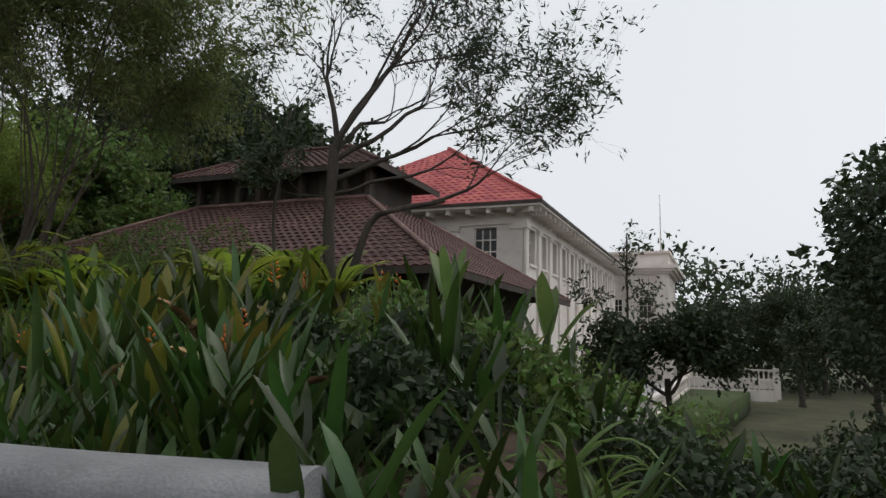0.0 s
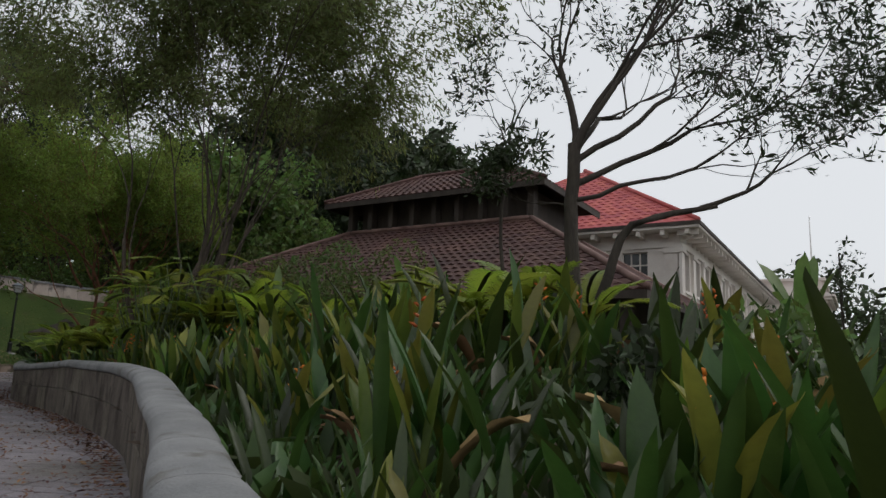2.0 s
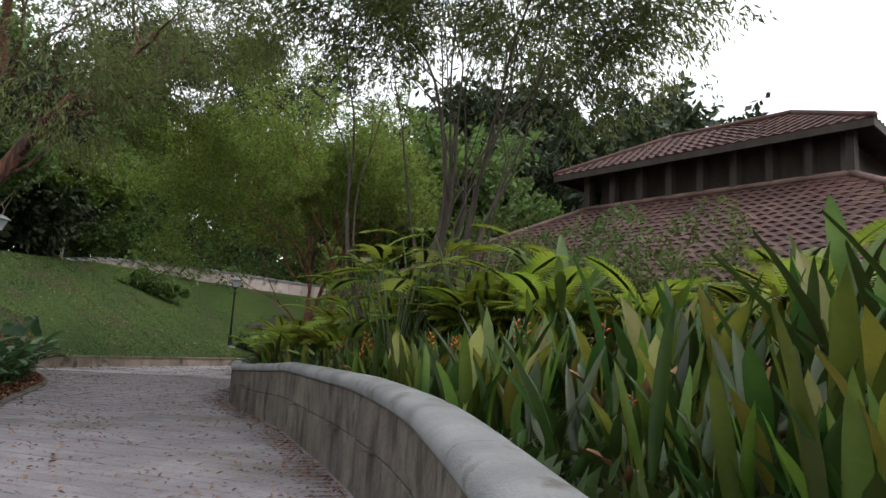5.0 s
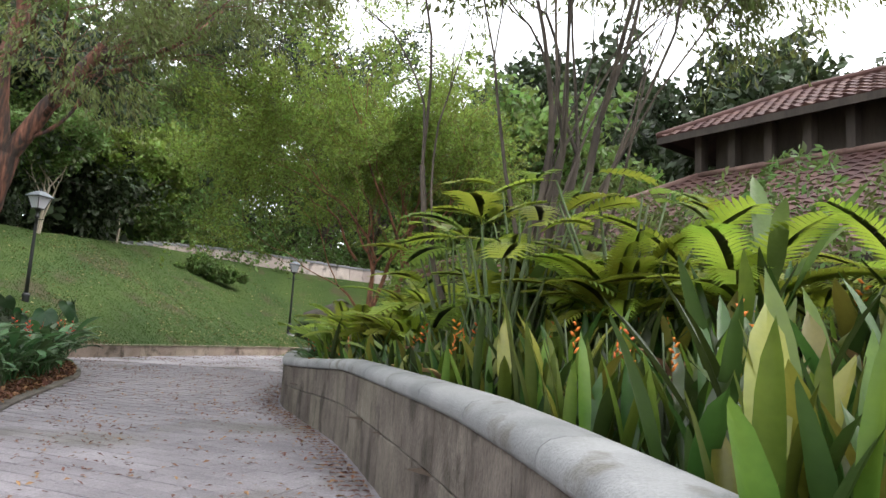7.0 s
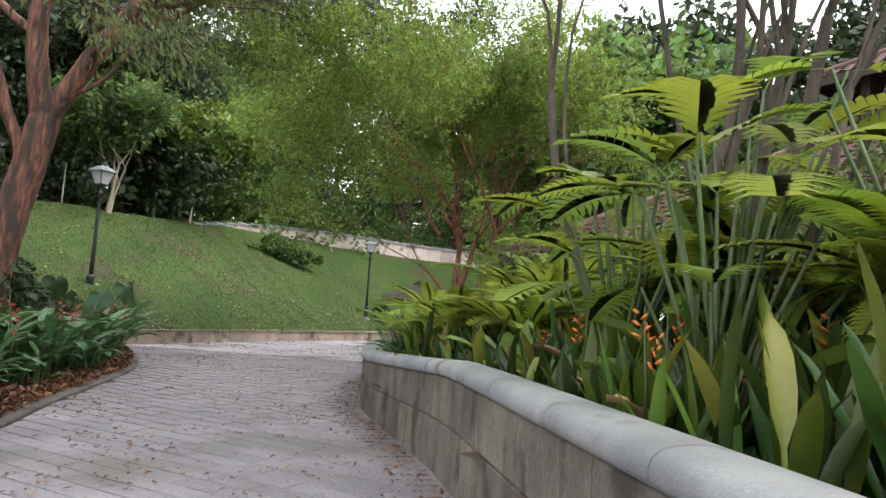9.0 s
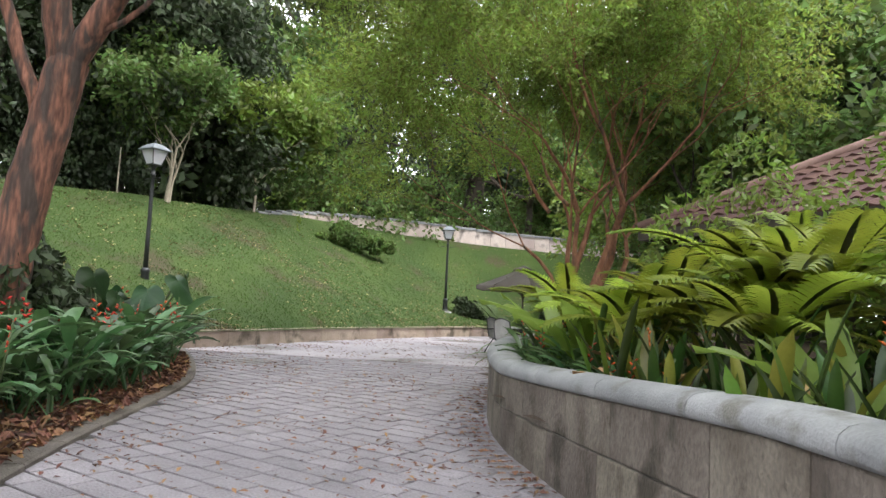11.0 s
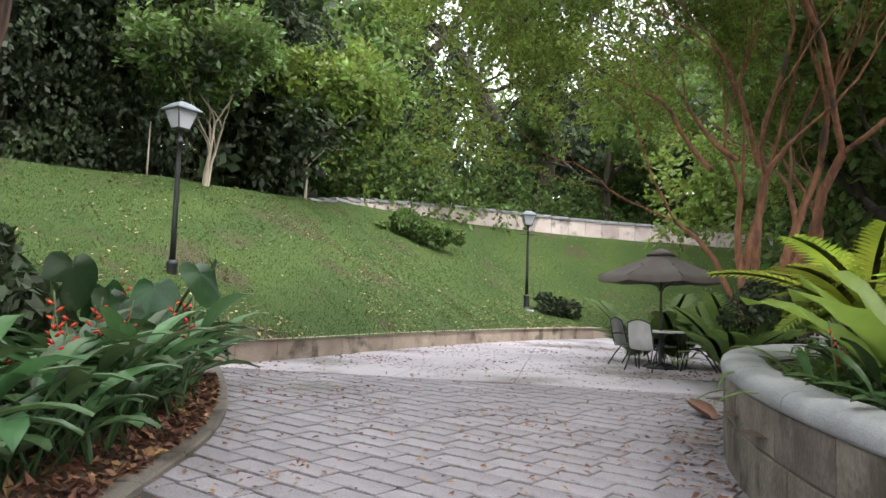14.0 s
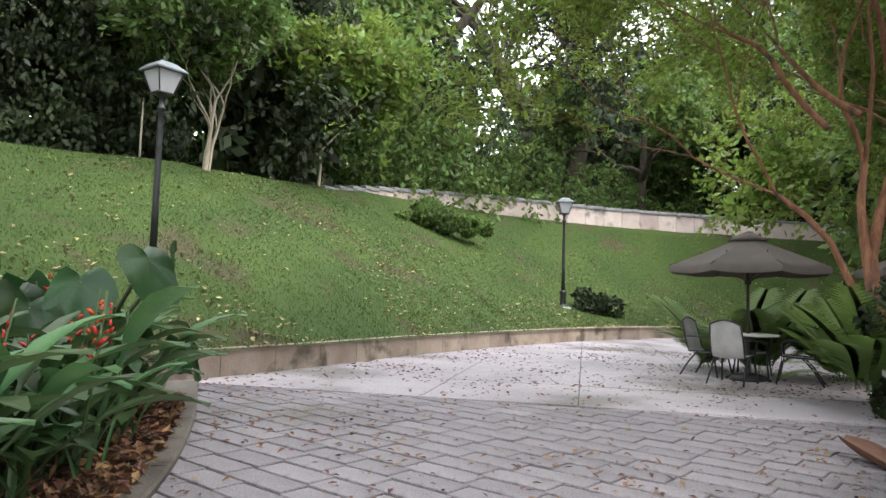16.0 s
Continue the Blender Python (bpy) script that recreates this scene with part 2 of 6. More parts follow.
class Shape:
    """Collects vertices and faces of one mesh."""

    def __init__(self):
        self.v, self.f = [], []

    def add(self, verts, faces):
        k = len(self.v)
        self.v += [tuple(p) for p in verts]
        self.f += [tuple(i + k for i in q) for q in faces]
        return self

    def box(self, c, s, rz=0.0, bevel=0.0):
        """A box with chamfered upright edges and top."""
        x, y, z = s[0] / 2, s[1] / 2, s[2] / 2
        b = min(bevel, x * 0.45, y * 0.45, z * 0.9)
        ca, sa = math.cos(rz), math.sin(rz)

        def ring(dx, dy, zz):
            e = b * 0.8
            pts = [(-dx + e, -dy), (dx - e, -dy), (dx, -dy + e), (dx, dy - e), (dx - e, dy), (-dx + e, dy), (-dx, dy - e), (-dx, -dy + e)] if b else [(-dx, -dy), (dx, -dy), (dx, dy), (-dx, dy)]
            return [(c[0] + px * ca - py * sa, c[1] + px * sa + py * ca, c[2] + zz) for px, py in pts]
        rings = [ring(x, y, -z), ring(x, y, z - b)] + ([ring(x - b, y - b, z)] if b else [])
        return self.loft(rings, True)

    def loft(self, rings, caps=True, closed=True):
        n, k = len(rings[0]), len(self.v)
        for r in rings:
            self.v += [tuple(p) for p in r]
        for i in range(len(rings) - 1):
            for j in range(n if closed else n - 1):
                a, b = k + i * n + j, k + i * n + (j + 1) % n
                self.f.append((a, b, b + n, a + n))
        if caps and closed:
            self.f.append(tuple(k + j for j in reversed(range(n))))
            self.f.append(tuple(k + (len(rings) - 1) * n + j for j in range(n)))
        return self

    def tube(self, pts, radii, sides=7, caps=True):
        pts = [Vector(p) for p in pts]
        rings = []
        ref = Vector((1, 0, 0))
        for i, p in enumerate(pts):
            d = (pts[min(i + 1, len(pts) - 1)] - pts[max(i - 1, 0)]).normalized()
            if abs(d.dot(ref)) > 0.9:
                ref = Vector((0, 1, 0))
            a = (ref - d * d.dot(ref)).normalized()
            b = d.cross(a)
            r = radii[i] if hasattr(radii, "__len__") else radii
            rings.append([p + (a * math.cos(t) + b * math.sin(t)) * r for t in (2 * math.pi * j / sides for j in range(sides))])
        return self.loft(rings, caps)

    def lathe(self, c, profile, sides=16, caps=True):
        return self.loft([[(c[0] + r * math.cos(2 * math.pi * j / sides), c[1] + r * math.sin(2 * math.pi * j / sides), c[2] + z) for j in range(sides)] for r, z in profile], caps)

    def mesh(self, name, mat, smooth=True):
        me = bpy.data.meshes.new(name)
        me.from_pydata(self.v, [], self.f)
        if mat:
            me.materials.append(mat)
        if smooth and len(me.polygons):
            me.polygons.foreach_set("use_smooth", [True] * len(me.polygons))
        me.update()
        return me


def part(name, shape, mat, parent=None, label="", smooth=True):
    me = shape.mesh(name, mat, smooth) if isinstance(shape, Shape) else shape
    ob = new(name, me)
    ob.parent = parent
    if label:
        ob["label"] = label
    return ob


def empty(name, m, label, category, group="", kind=""):
    ob = new(name)
    ob.empty_display_size = 0.1
    ob.matrix_world = m
    return tagged(ob, label, category, group, kind)


def curve_points(ctrl, step=0.25):
    """A smooth line through the control points (Catmull-Rom), at even steps."""
    p = [Vector(c) for c in ctrl]
    p = [p[0] * 2 - p[1]] + p + [p[-1] * 2 - p[-2]]
    fine = []
    for i in range(1, len(p) - 2):
        for k in range(24):
            t = k / 24
            fine.append(0.5 * ((2 * p[i]) + (p[i + 1] - p[i - 1]) * t + (2 * p[i - 1] - 5 * p[i] + 4 * p[i + 1] - p[i + 2]) * t * t + (3 * p[i] - p[i - 1] - 3 * p[i + 1] + p[i + 2]) * t ** 3))
    fine.append(p[-2])
    out, left = [fine[0]], step
    for a, b in zip(fine, fine[1:]):
        d = (b - a).length
        while left <= d:
            a = a + (b - a) * (left / d) if d else a
            d = (b - a).length
            out.append(a)
            left = step
        left -= d
    return out


def side(pts, i):
    """The unit normal to the right of the line at point i (in plan)."""
    d = pts[min(i + 1, len(pts) - 1)] - pts[max(i - 1, 0)]
    return Vector((d.y, -d.x, 0)).normalized()


def smooth01(u):
    u = min(1.0, max(0.0, u))
    return u * u * (3 - 2 * u)


def road_z(x, y):
    s = -0.87 * x + 0.5 * y
    return 0.28 * smooth01(s / 11) + 0.27 * smooth01((s - 20) / 12)


# ---------------------------------------------------------------- plan lines
WALL_LINE = curve_points([(-0.94, 2.15, 0), (-1.9, 2.03, 0), (-2.4, 2.06, 0), (-2.9, 2.24, 0), (-3.55, 2.7, 0), (-4.25, 3.31, 0), (-5.23, 4.3, 0), (-6.1, 5.12, 0), (-7.06, 5.94, 0), (-8.88, 7.53, 0), (-10.64, 8.80, 0), (-12.9, 10.22, 0), (-15.16, 11.55, 0), (-17.13, 12.46, 0), (-18.7, 13.15, 0), (-19.79, 13.86, 0), (-20.67, 14.60, 0), (-21.3, 15.3, 0), (-21.8, 16.1, 0), (-22.0, 17.2, 0), (-21.5, 18.2, 0)], 0.2)
LEFT_LINE = curve_points([(9, -3.6, 0), (3, -2.6, 0), (-1, -2.2, 0), (-5, 0.0, 0), (-9, 2.6, 0), (-13, 5.1, 0), (-16, 6.9, 0), (-18.7, 8.3, 0), (-20.7, 9.35, 0), (-22.2, 10.3, 0), (-24.0, 11.35, 0), (-26.0, 12.0, 0), (-28.6, 12.55, 0)], 0.2)
KERB_LINE = curve_points([(-26.6, 7.5, 0), (-27.9, 10.0, 0), (-28.9, 12.4, 0), (-30.0, 14.5, 0), (-31.7, 17.3, 0), (-33.5, 21.0, 0), (-35.0, 25.0, 0), (-35.8, 29.0, 0), (-36.0, 34.0, 0), (-35.2, 40.0, 0), (-33.0, 47.0, 0)], 0.25)
CREST = [(-35.0, 4.0, 4.9), (-37.5, 8.0, 5.0), (-38.7, 10.4, 5.0), (-39.2, 13.2, 5.15), (-39.8, 15.0, 5.15), (-42.7, 19.0, 5.5), (-44.8, 23.1, 5.75), (-45.0, 28.9, 5.5), (-43.0, 34.6, 5.2), (-40.0, 41.0, 5.0), (-36.5, 49.0, 4.8)]

# ---------------------------------------------------------------- ground and hill
def near_line(line, x, y):
    return min(range(len(line)), key=lambda i: (line[i].x - x) ** 2 + (line[i].y - y) ** 2)


def right_of(line, x, y):
    """Signed distance in plan: positive to the right of the line's direction."""
    i = near_line(line, x, y)
    q = Vector((x, y, 0)) - line[i]
    return q.dot(side(line, i))


def ground_sheet():
    s = Shape()
    xs = np.concatenate([np.linspace(-600, -70, 8), np.arange(-66, 40, 2.0), np.linspace(50, 600, 8)])
    ys = np.concatenate([np.linspace(-600, -40, 8), np.arange(-36, 66, 2.0), np.linspace(80, 900, 8)])
    nx = len(xs)
    v = []
    for y in ys:
        for x in xs:
            z = road_z(x, y) - 0.12
            # the ground falls away towards the white house
            z -= 2.9 * smooth01((y - 6 + 0.35 * x) / 22) * smooth01((x + 26) / 16) + 0.9 * smooth01((x + 1.0) / 3) * smooth01((y - 1.2) / 2)
            v.append((x, y, z))
    f = [(j * nx + i, j * nx + i + 1, (j + 1) * nx + i + 1, (j + 1) * nx + i) for j in range(len(ys) - 1) for i in range(nx - 1)]
    s.add(v, f)
    return tagged(part("ground", s, FOREST), "dark leaf-strewn ground under the trees", "ground", kind="structure")


ground_sheet()


def strip(name, inner, outer, mat, rows=2):
    """A sheet between two lines with the same number of points."""
    s = Shape()
    n = len(inner)
    v = []
    for k in range(rows + 1):
        for a, b in zip(inner, outer):
            v.append(tuple(a.lerp(b, k / rows)))
    f = [(k * n + i, k * n + i + 1, (k + 1) * n + i + 1, (k + 1) * n + i) for k in range(rows) for i in range(n - 1)]
    return part(name, s.add(v, f), mat)


# road: a sheet under the paving, from far behind the start to beyond the tables
def road_sheet():
    s = Shape()
    xs, ys = np.arange(-40, 16, 0.5), np.arange(-8, 50, 0.5)
    idx = {}
    v, f = [], []

    def inside(x, y):
        return right_of(KERB_LINE, x, y) > -0.3 and right_of(LEFT_LINE, x, y) > -0.4 and (x > -22 and right_of(WALL_LINE, x, y) < 0.15 or x <= -21)
    for i, x in enumerate(xs):
        for j, y in enumerate(ys):
            if inside(x + 0.25, y + 0.25):
                q = []
                for a, b in ((i, j), (i + 1, j), (i + 1, j + 1), (i, j + 1)):
                    if (a, b) not in idx:
                        idx[a, b] = len(v)
                        px, py = -40 + a * 0.5, -8 + b * 0.5
                        v.append((px, py, road_z(px, py) - 0.012))
                    q.append(idx[a, b])
                f.append(q)
    return tagged(part("road", s.add(v, f), JOINT), "grey block-paved drive with dark joints", "road", kind="structure")


road = road_sheet()


def hill():
    n, rows = 70, 26
    crest = curve_points(CREST, 0.3)
    s, v = Shape(), []
    for i in range(n):
        a = KERB_LINE[round(i / (n - 1) * (len(KERB_LINE) - 1))]
        c = crest[round(i / (n - 1) * (len(crest) - 1))]
        z0 = road_z(a.x, a.y) + 0.36
        e = 1.0 + 0.75 * smooth01((i / (n - 1) - 0.3) / 0.3)
        out = Vector((c.x - a.x, c.y - a.y, 0)).normalized()
        for k in range(rows):
            u = k / (rows - 1)
            p = a.lerp(c, u)
            z = z0 + (c.z - z0) * u ** e
            z += 0.05 * noise.noise(Vector((p.x * 0.5, p.y * 0.5, 0))) * min(1, u * 6)
            v.append((p.x - out.x * 0.05, p.y - out.y * 0.05, z))
        for far, up in ((3, 0.25), (10, 0.6), (40, 1.5)):
            v.append((c.x + out.x * far, c.y + out.y * far, c.z + up))
    w = rows + 3
    f = [(i * w + k, i * w + k + 1, (i + 1) * w + k + 1, (i + 1) * w + k) for i in range(n - 1) for k in range(w - 1)]
    s.add(v, [q[::-1] for q in f])
    ob = tagged(part("lawn", s, LAWN), "sloping green lawn with fallen leaves", "lawn", kind="structure")
    grid = np.array(v).reshape(n, w, 3)
    return ob, grid


lawn, HILL = hill()


def hill_z(x, y):
    """Height of the lawn at a place in plan."""
    d = (HILL[:, :, 0] - x) ** 2 + (HILL[:, :, 1] - y) ** 2
    flat = np.argsort(d, axis=None)[:4]
    w = 1 / (d.ravel()[flat] + 1e-4)
    return float((HILL[:, :, 2].ravel()[flat] * w).sum() / w.sum())


# ---------------------------------------------------------------- curved planter wall
def wall_top(i):
    """Height of the blocks under the cap, above the drive."""
    return float(np.interp(-WALL_LINE[i].x, (2.2, 3.4, 5.0, 6.5, 8.8, 10.7, 15.0, 17.4, 19.0, 22.0), (0.85, 0.77, 0.72, 0.74, 0.89, 0.95, 0.95, 0.82, 0.73, 0.74)))


wall_thing = empty("planter_wall", Matrix(), "curved grey stone planter wall with a rounded cap", "wall", kind="structure")


def wall_backing():
    s = Shape()
    rings = []
    for i, p in enumerate(WALL_LINE):
        r = side(WALL_LINE, i)
        z = road_z(p.x, p.y)
        a, b = p - r * 0.15, p + r * 0.17
        rings.append([(a.x, a.y, z - 0.3), (b.x, b.y, z - 0.3), (b.x, b.y, z + wall_top(i)), (a.x, a.y, z + wall_top(i))])
    return part("core", s.loft(rings), MORTAR, wall_thing)


wall_backing()


def wall_block(i0, i1, z0, z1, gap=0.006):
    """One curved block of the wall's face, between two stations and two heights."""
    s = Shape()
    rings = []
    n = max(2, i1 - i0 + 1)
    for k in range(n):
        u = i0 + (i1 - i0) * k / (n - 1)
        i = int(min(u, len(WALL_LINE) - 1))
        p, r = WALL_LINE[i], side(WALL_LINE, i)
        t = Vector((-r.y, r.x, 0))
        p = p + t * (gap if k == 0 else -gap if k == n - 1 else 0)
        z = road_z(p.x, p.y)
        low = 0.54 * wall_top(i)
        zb, zt = (low, wall_top(i)) if z1 > 0.5 else (z0, low)
        o = 0.162 if k in (0, n - 1) else 0.17
        a, b, c = p - r * 0.10, p - r * (o - 0.008), p - r * o
        rings.append([(a.x, a.y, z + zb + gap), (b.x, b.y, z + zb + gap), (c.x, c.y, z + zb + gap + 0.012), (c.x, c.y, z + zt - gap - 0.012), (b.x, b.y, z + zt - gap), (a.x, a.y, z + zt - gap)])
    return s.loft(rings)


def wall_cap(i0, i1):
    s = Shape()
    rings = []
    n = i1 - i0 + 1
    for k in range(n):
        p, r = WALL_LINE[i0 + k], side(WALL_LINE, i0 + k)
        t = Vector((-r.y, r.x, 0))
        e = 0.004 if k == 0 else -0.004 if k == n - 1 else 0
        p = p + t * e
        z = road_z(p.x, p.y) + wall_top(i0 + k)
        squeeze = 0.993 if k in (0, n - 1) else 1.0
        prof = [(-0.185, 0.0), (-0.196, 0.025), (-0.198, 0.06), (-0.184, 0.1), (-0.142, 0.132), (-0.078, 0.147), (0.0, 0.151), (0.078, 0.147), (0.142, 0.132), (0.184, 0.1), (0.198, 0.06), (0.196, 0.025), (0.185, 0.0)]
        rings.append([(p.x + r.x * a * squeeze, p.y + r.y * a * squeeze, z + b * squeeze + 0.002) for a, b in prof])
    s.loft(rings, False)
    for r in (rings[0][::-1], rings[-1]):
        s.add(r, [tuple(range(len(r)))])
    s.add([p for r in rings for p in (r[0], r[-1])], [(2 * k, 2 * k + 2, 2 * k + 3, 2 * k + 1) for k in range(n - 1)])
    return s


N_WALL = len(WALL_LINE)
for k, i0 in enumerate(range(0, N_WALL - 1, 6)):
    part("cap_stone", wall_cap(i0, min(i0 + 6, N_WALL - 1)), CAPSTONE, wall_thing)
r_b = random.Random(5)
for row, (z0, z1) in enumerate(((-0.05, 0.43), (0.43, 0.82))):
    i0 = 0
    while i0 < N_WALL - 1:
        i1 = min(i0 + r_b.choice((3, 4, 4, 5, 5, 6)), N_WALL - 1)
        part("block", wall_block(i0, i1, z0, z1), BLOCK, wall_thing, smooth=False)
        i0 = i1

# ---------------------------------------------------------------- kerb at the foot of the lawn
kerb_thing = empty("kerb", Matrix(), "raised stained stone kerb along the lawn", "kerb", kind="structure")


def kerb_stone(i0, i1):
    s = Shape()
    rings = []
    for k in range(i0, i1 + 1):
        p, r = KERB_LINE[k], side(KERB_LINE, k)
        t = Vector((-r.y, r.x, 0))
        p = p + t * (0.005 if k == i0 else -0.005 if k == i1 else 0)
        z = road_z(p.x, p.y)
        prof = [(-0.28, -0.2), (-0.28, 0.40), (-0.02, 0.40), (0.0, 0.385), (0.0, -0.2)]
        rings.append([(p.x + r.x * a, p.y + r.y * a, z + b) for a, b in prof])
    return s.loft(rings)


for i0 in range(0, len(KERB_LINE) - 1, 4):
    part("kerb_stone", kerb_stone(i0, min(i0 + 4, len(KERB_LINE) - 1)), KERBSTONE, kerb_thing, smooth=False)

# low kerb round the flower bed beside the drive
edge_thing = empty("bed_edging", Matrix(), "flat weathered stone edging round a flower bed", "edging", kind="structure")


def edging(i0, i1):
    s = Shape()
    rings = []
    for k in range(i0, i1 + 1):
        p, r = LEFT_LINE[k], side(LEFT_LINE, k)
        t = Vector((-r.y, r.x, 0))
        p = p + t * (0.004 if k == i0 else -0.004 if k == i1 else 0)
        z = road_z(p.x, p.y)
        prof = [(-0.36, -0.15), (-0.36, 0.05), (-0.02, 0.05), (0.0, 0.035), (0.0, -0.15)]
        rings.append([(p.x + r.x * a, p.y + r.y * a, z + b) for a, b in prof])
    return s.loft(rings)


for i0 in range(0, len(LEFT_LINE) - 1, 4):
    part("edging_stone", edging(i0, min(i0 + 4, len(LEFT_LINE) - 1)), EDGESTONE, edge_thing, smooth=False)


def bed_z(x, y):
    """Soil height in the raised bed behind the planter wall; it falls away towards the house and past the wall's end."""
    i = near_line(WALL_LINE, x, y)
    p = WALL_LINE[i]
    d = math.hypot(p.x - x, p.y - y)
    base = road_z(p.x, p.y) + 0.5
    return base + 0.45 * smooth01(d / 3) - 3.2 * smooth01((d - 5.5) / 11) - 1.3 * smooth01((x + 1.2) / 2.5)


def bed_sheets():
    s, v, f, idx = Shape(), [], [], {}
    for i in range(-50, 14):
        for j in range(4, 50):
            x, y = i * 0.5 + 0.25, j * 0.5 + 0.25
            if not (right_of(WALL_LINE, x, y) > 0.0 and x < -1.2 or x >= -1.2 and y > 2.2):
                continue
            if x < -19 and y > 17.5:
                continue
            q = []
            for a, b in ((i, j), (i + 1, j), (i + 1, j + 1), (i, j + 1)):
                if (a, b) not in idx:
                    idx[a, b] = len(v)
                    v.append((a * 0.5, b * 0.5, bed_z(a * 0.5, b * 0.5) + 0.05 * noise.noise(Vector((a, b, 0)))))
                q.append(idx[a, b])
            f.append(q)
    tagged(part("bed_soil", s.add(v, f), SOIL), "dark soil of the raised planting bed", "soil", kind="structure")
    s, v = Shape(), []
    offs = [0.3, 0.8, 1.6, 3, 5, 8, 14]
    use = range(0, len(LEFT_LINE), 4)
    for i in use:
        p, r = LEFT_LINE[i], side(LEFT_LINE, i)
        for o in offs:
            q = p - r * o
            v.append((q.x, q.y, road_z(q.x, q.y) + 0.03 + 0.12 * smooth01(o / 2) + 0.3 * smooth01((o - 2) / 6) + 0.04 * noise.noise(q * 2)))
    w = len(offs)
    f = [(i * w + k, i * w + k + 1, (i + 1) * w + k + 1, (i + 1) * w + k)[::-1] for i in range(len(use) - 1) for k in range(w - 1)]
    tagged(part("verge_soil", s.add(v, f), SOIL), "bare soil strewn with brown leaves beside the drive", "soil", kind="structure")


bed_sheets()

# ---------------------------------------------------------------- trees


def leaf_mesh(name, mat, centres, along, sizes, rng, width=0.34, droop=0.3):
    """Many small folded leaves, each of two triangles."""
    n = len(centres)
    d = along + rng.normal(0, 0.55, (n, 3))
    d[:, 2] -= droop
    d /= np.linalg.norm(d, axis=1)[:, None] + 1e-6
    r = rng.normal(0, 1, (n, 3))
    a = np.cross(d, r)
    a /= np.linalg.norm(a, axis=1)[:, None] + 1e-6
    up = np.cross(a, d)
    L = sizes[:, None]
    base, tip = centres - d * L * 0.5, centres + d * L * 0.5
    mid = centres + up * L * 0.06
    v = np.stack([base, mid + a * L * width * 0.5 - up * L * 0.1, tip, mid - a * L * width * 0.5 - up * L * 0.1], 1).reshape(-1, 3)
    k = np.arange(n)[:, None] * 4
    f = np.concatenate([k + np.array([0, 1, 2]), k + np.array([0, 2, 3])], 1).reshape(-1, 3)
    me = bpy.data.meshes.new(name)
    me.vertices.add(len(v))
    me.vertices.foreach_set("co", v.astype(np.float32).ravel())
    me.loops.add(len(f) * 3)
    me.loops.foreach_set("vertex_index", f.astype(np.int32).ravel())
    me.polygons.add(len(f))
    me.polygons.foreach_set("loop_start", (np.arange(len(f)) * 3).astype(np.int32))
    me.materials.append(mat)
    me.update(calc_edges=True)
    return me


def grow(shape, tips, p, d, length, r, depth, rng, spread, rise, kids, wander=0.16):
    n = 5
    pts, rad = [p], [r]
    q, e = Vector(p), Vector(d).normalized()
    for i in range(n):
        e = (e + Vector(rng.normal(0, wander, 3)) + UP * rise * 0.2).normalized()
        q = q + e * length / n
        pts.append(Vector(q))
        rad.append(r * (1 - 0.42 * (i + 1) / n))
    shape.tube(pts, rad, 9 if r > 0.12 else 6 if r > 0.04 else 4, caps=False)
    if depth <= 1:
        for a, b in zip(pts[1:], pts[2:]):
            tips.append((a, (b - a).normalized()))
    if depth == 0:
        tips.append((pts[-1], e))
        return
    for k in range(kids[min(depth, len(kids) - 1)]):
        base = pts[-1] if k < 2 else pts[3]
        side_v = Vector(rng.normal(0, 1, 3))
        side_v = (side_v - e * side_v.dot(e)).normalized()
        nd = (e + side_v * spread * rng.uniform(0.6, 1.3) + UP * rise * 0.3).normalized()
        grow(shape, tips, base, nd, length * rng.uniform(0.62, 0.9), rad[-1] * rng.uniform(0.62, 0.85), depth - 1, rng, spread, rise, kids, wander)


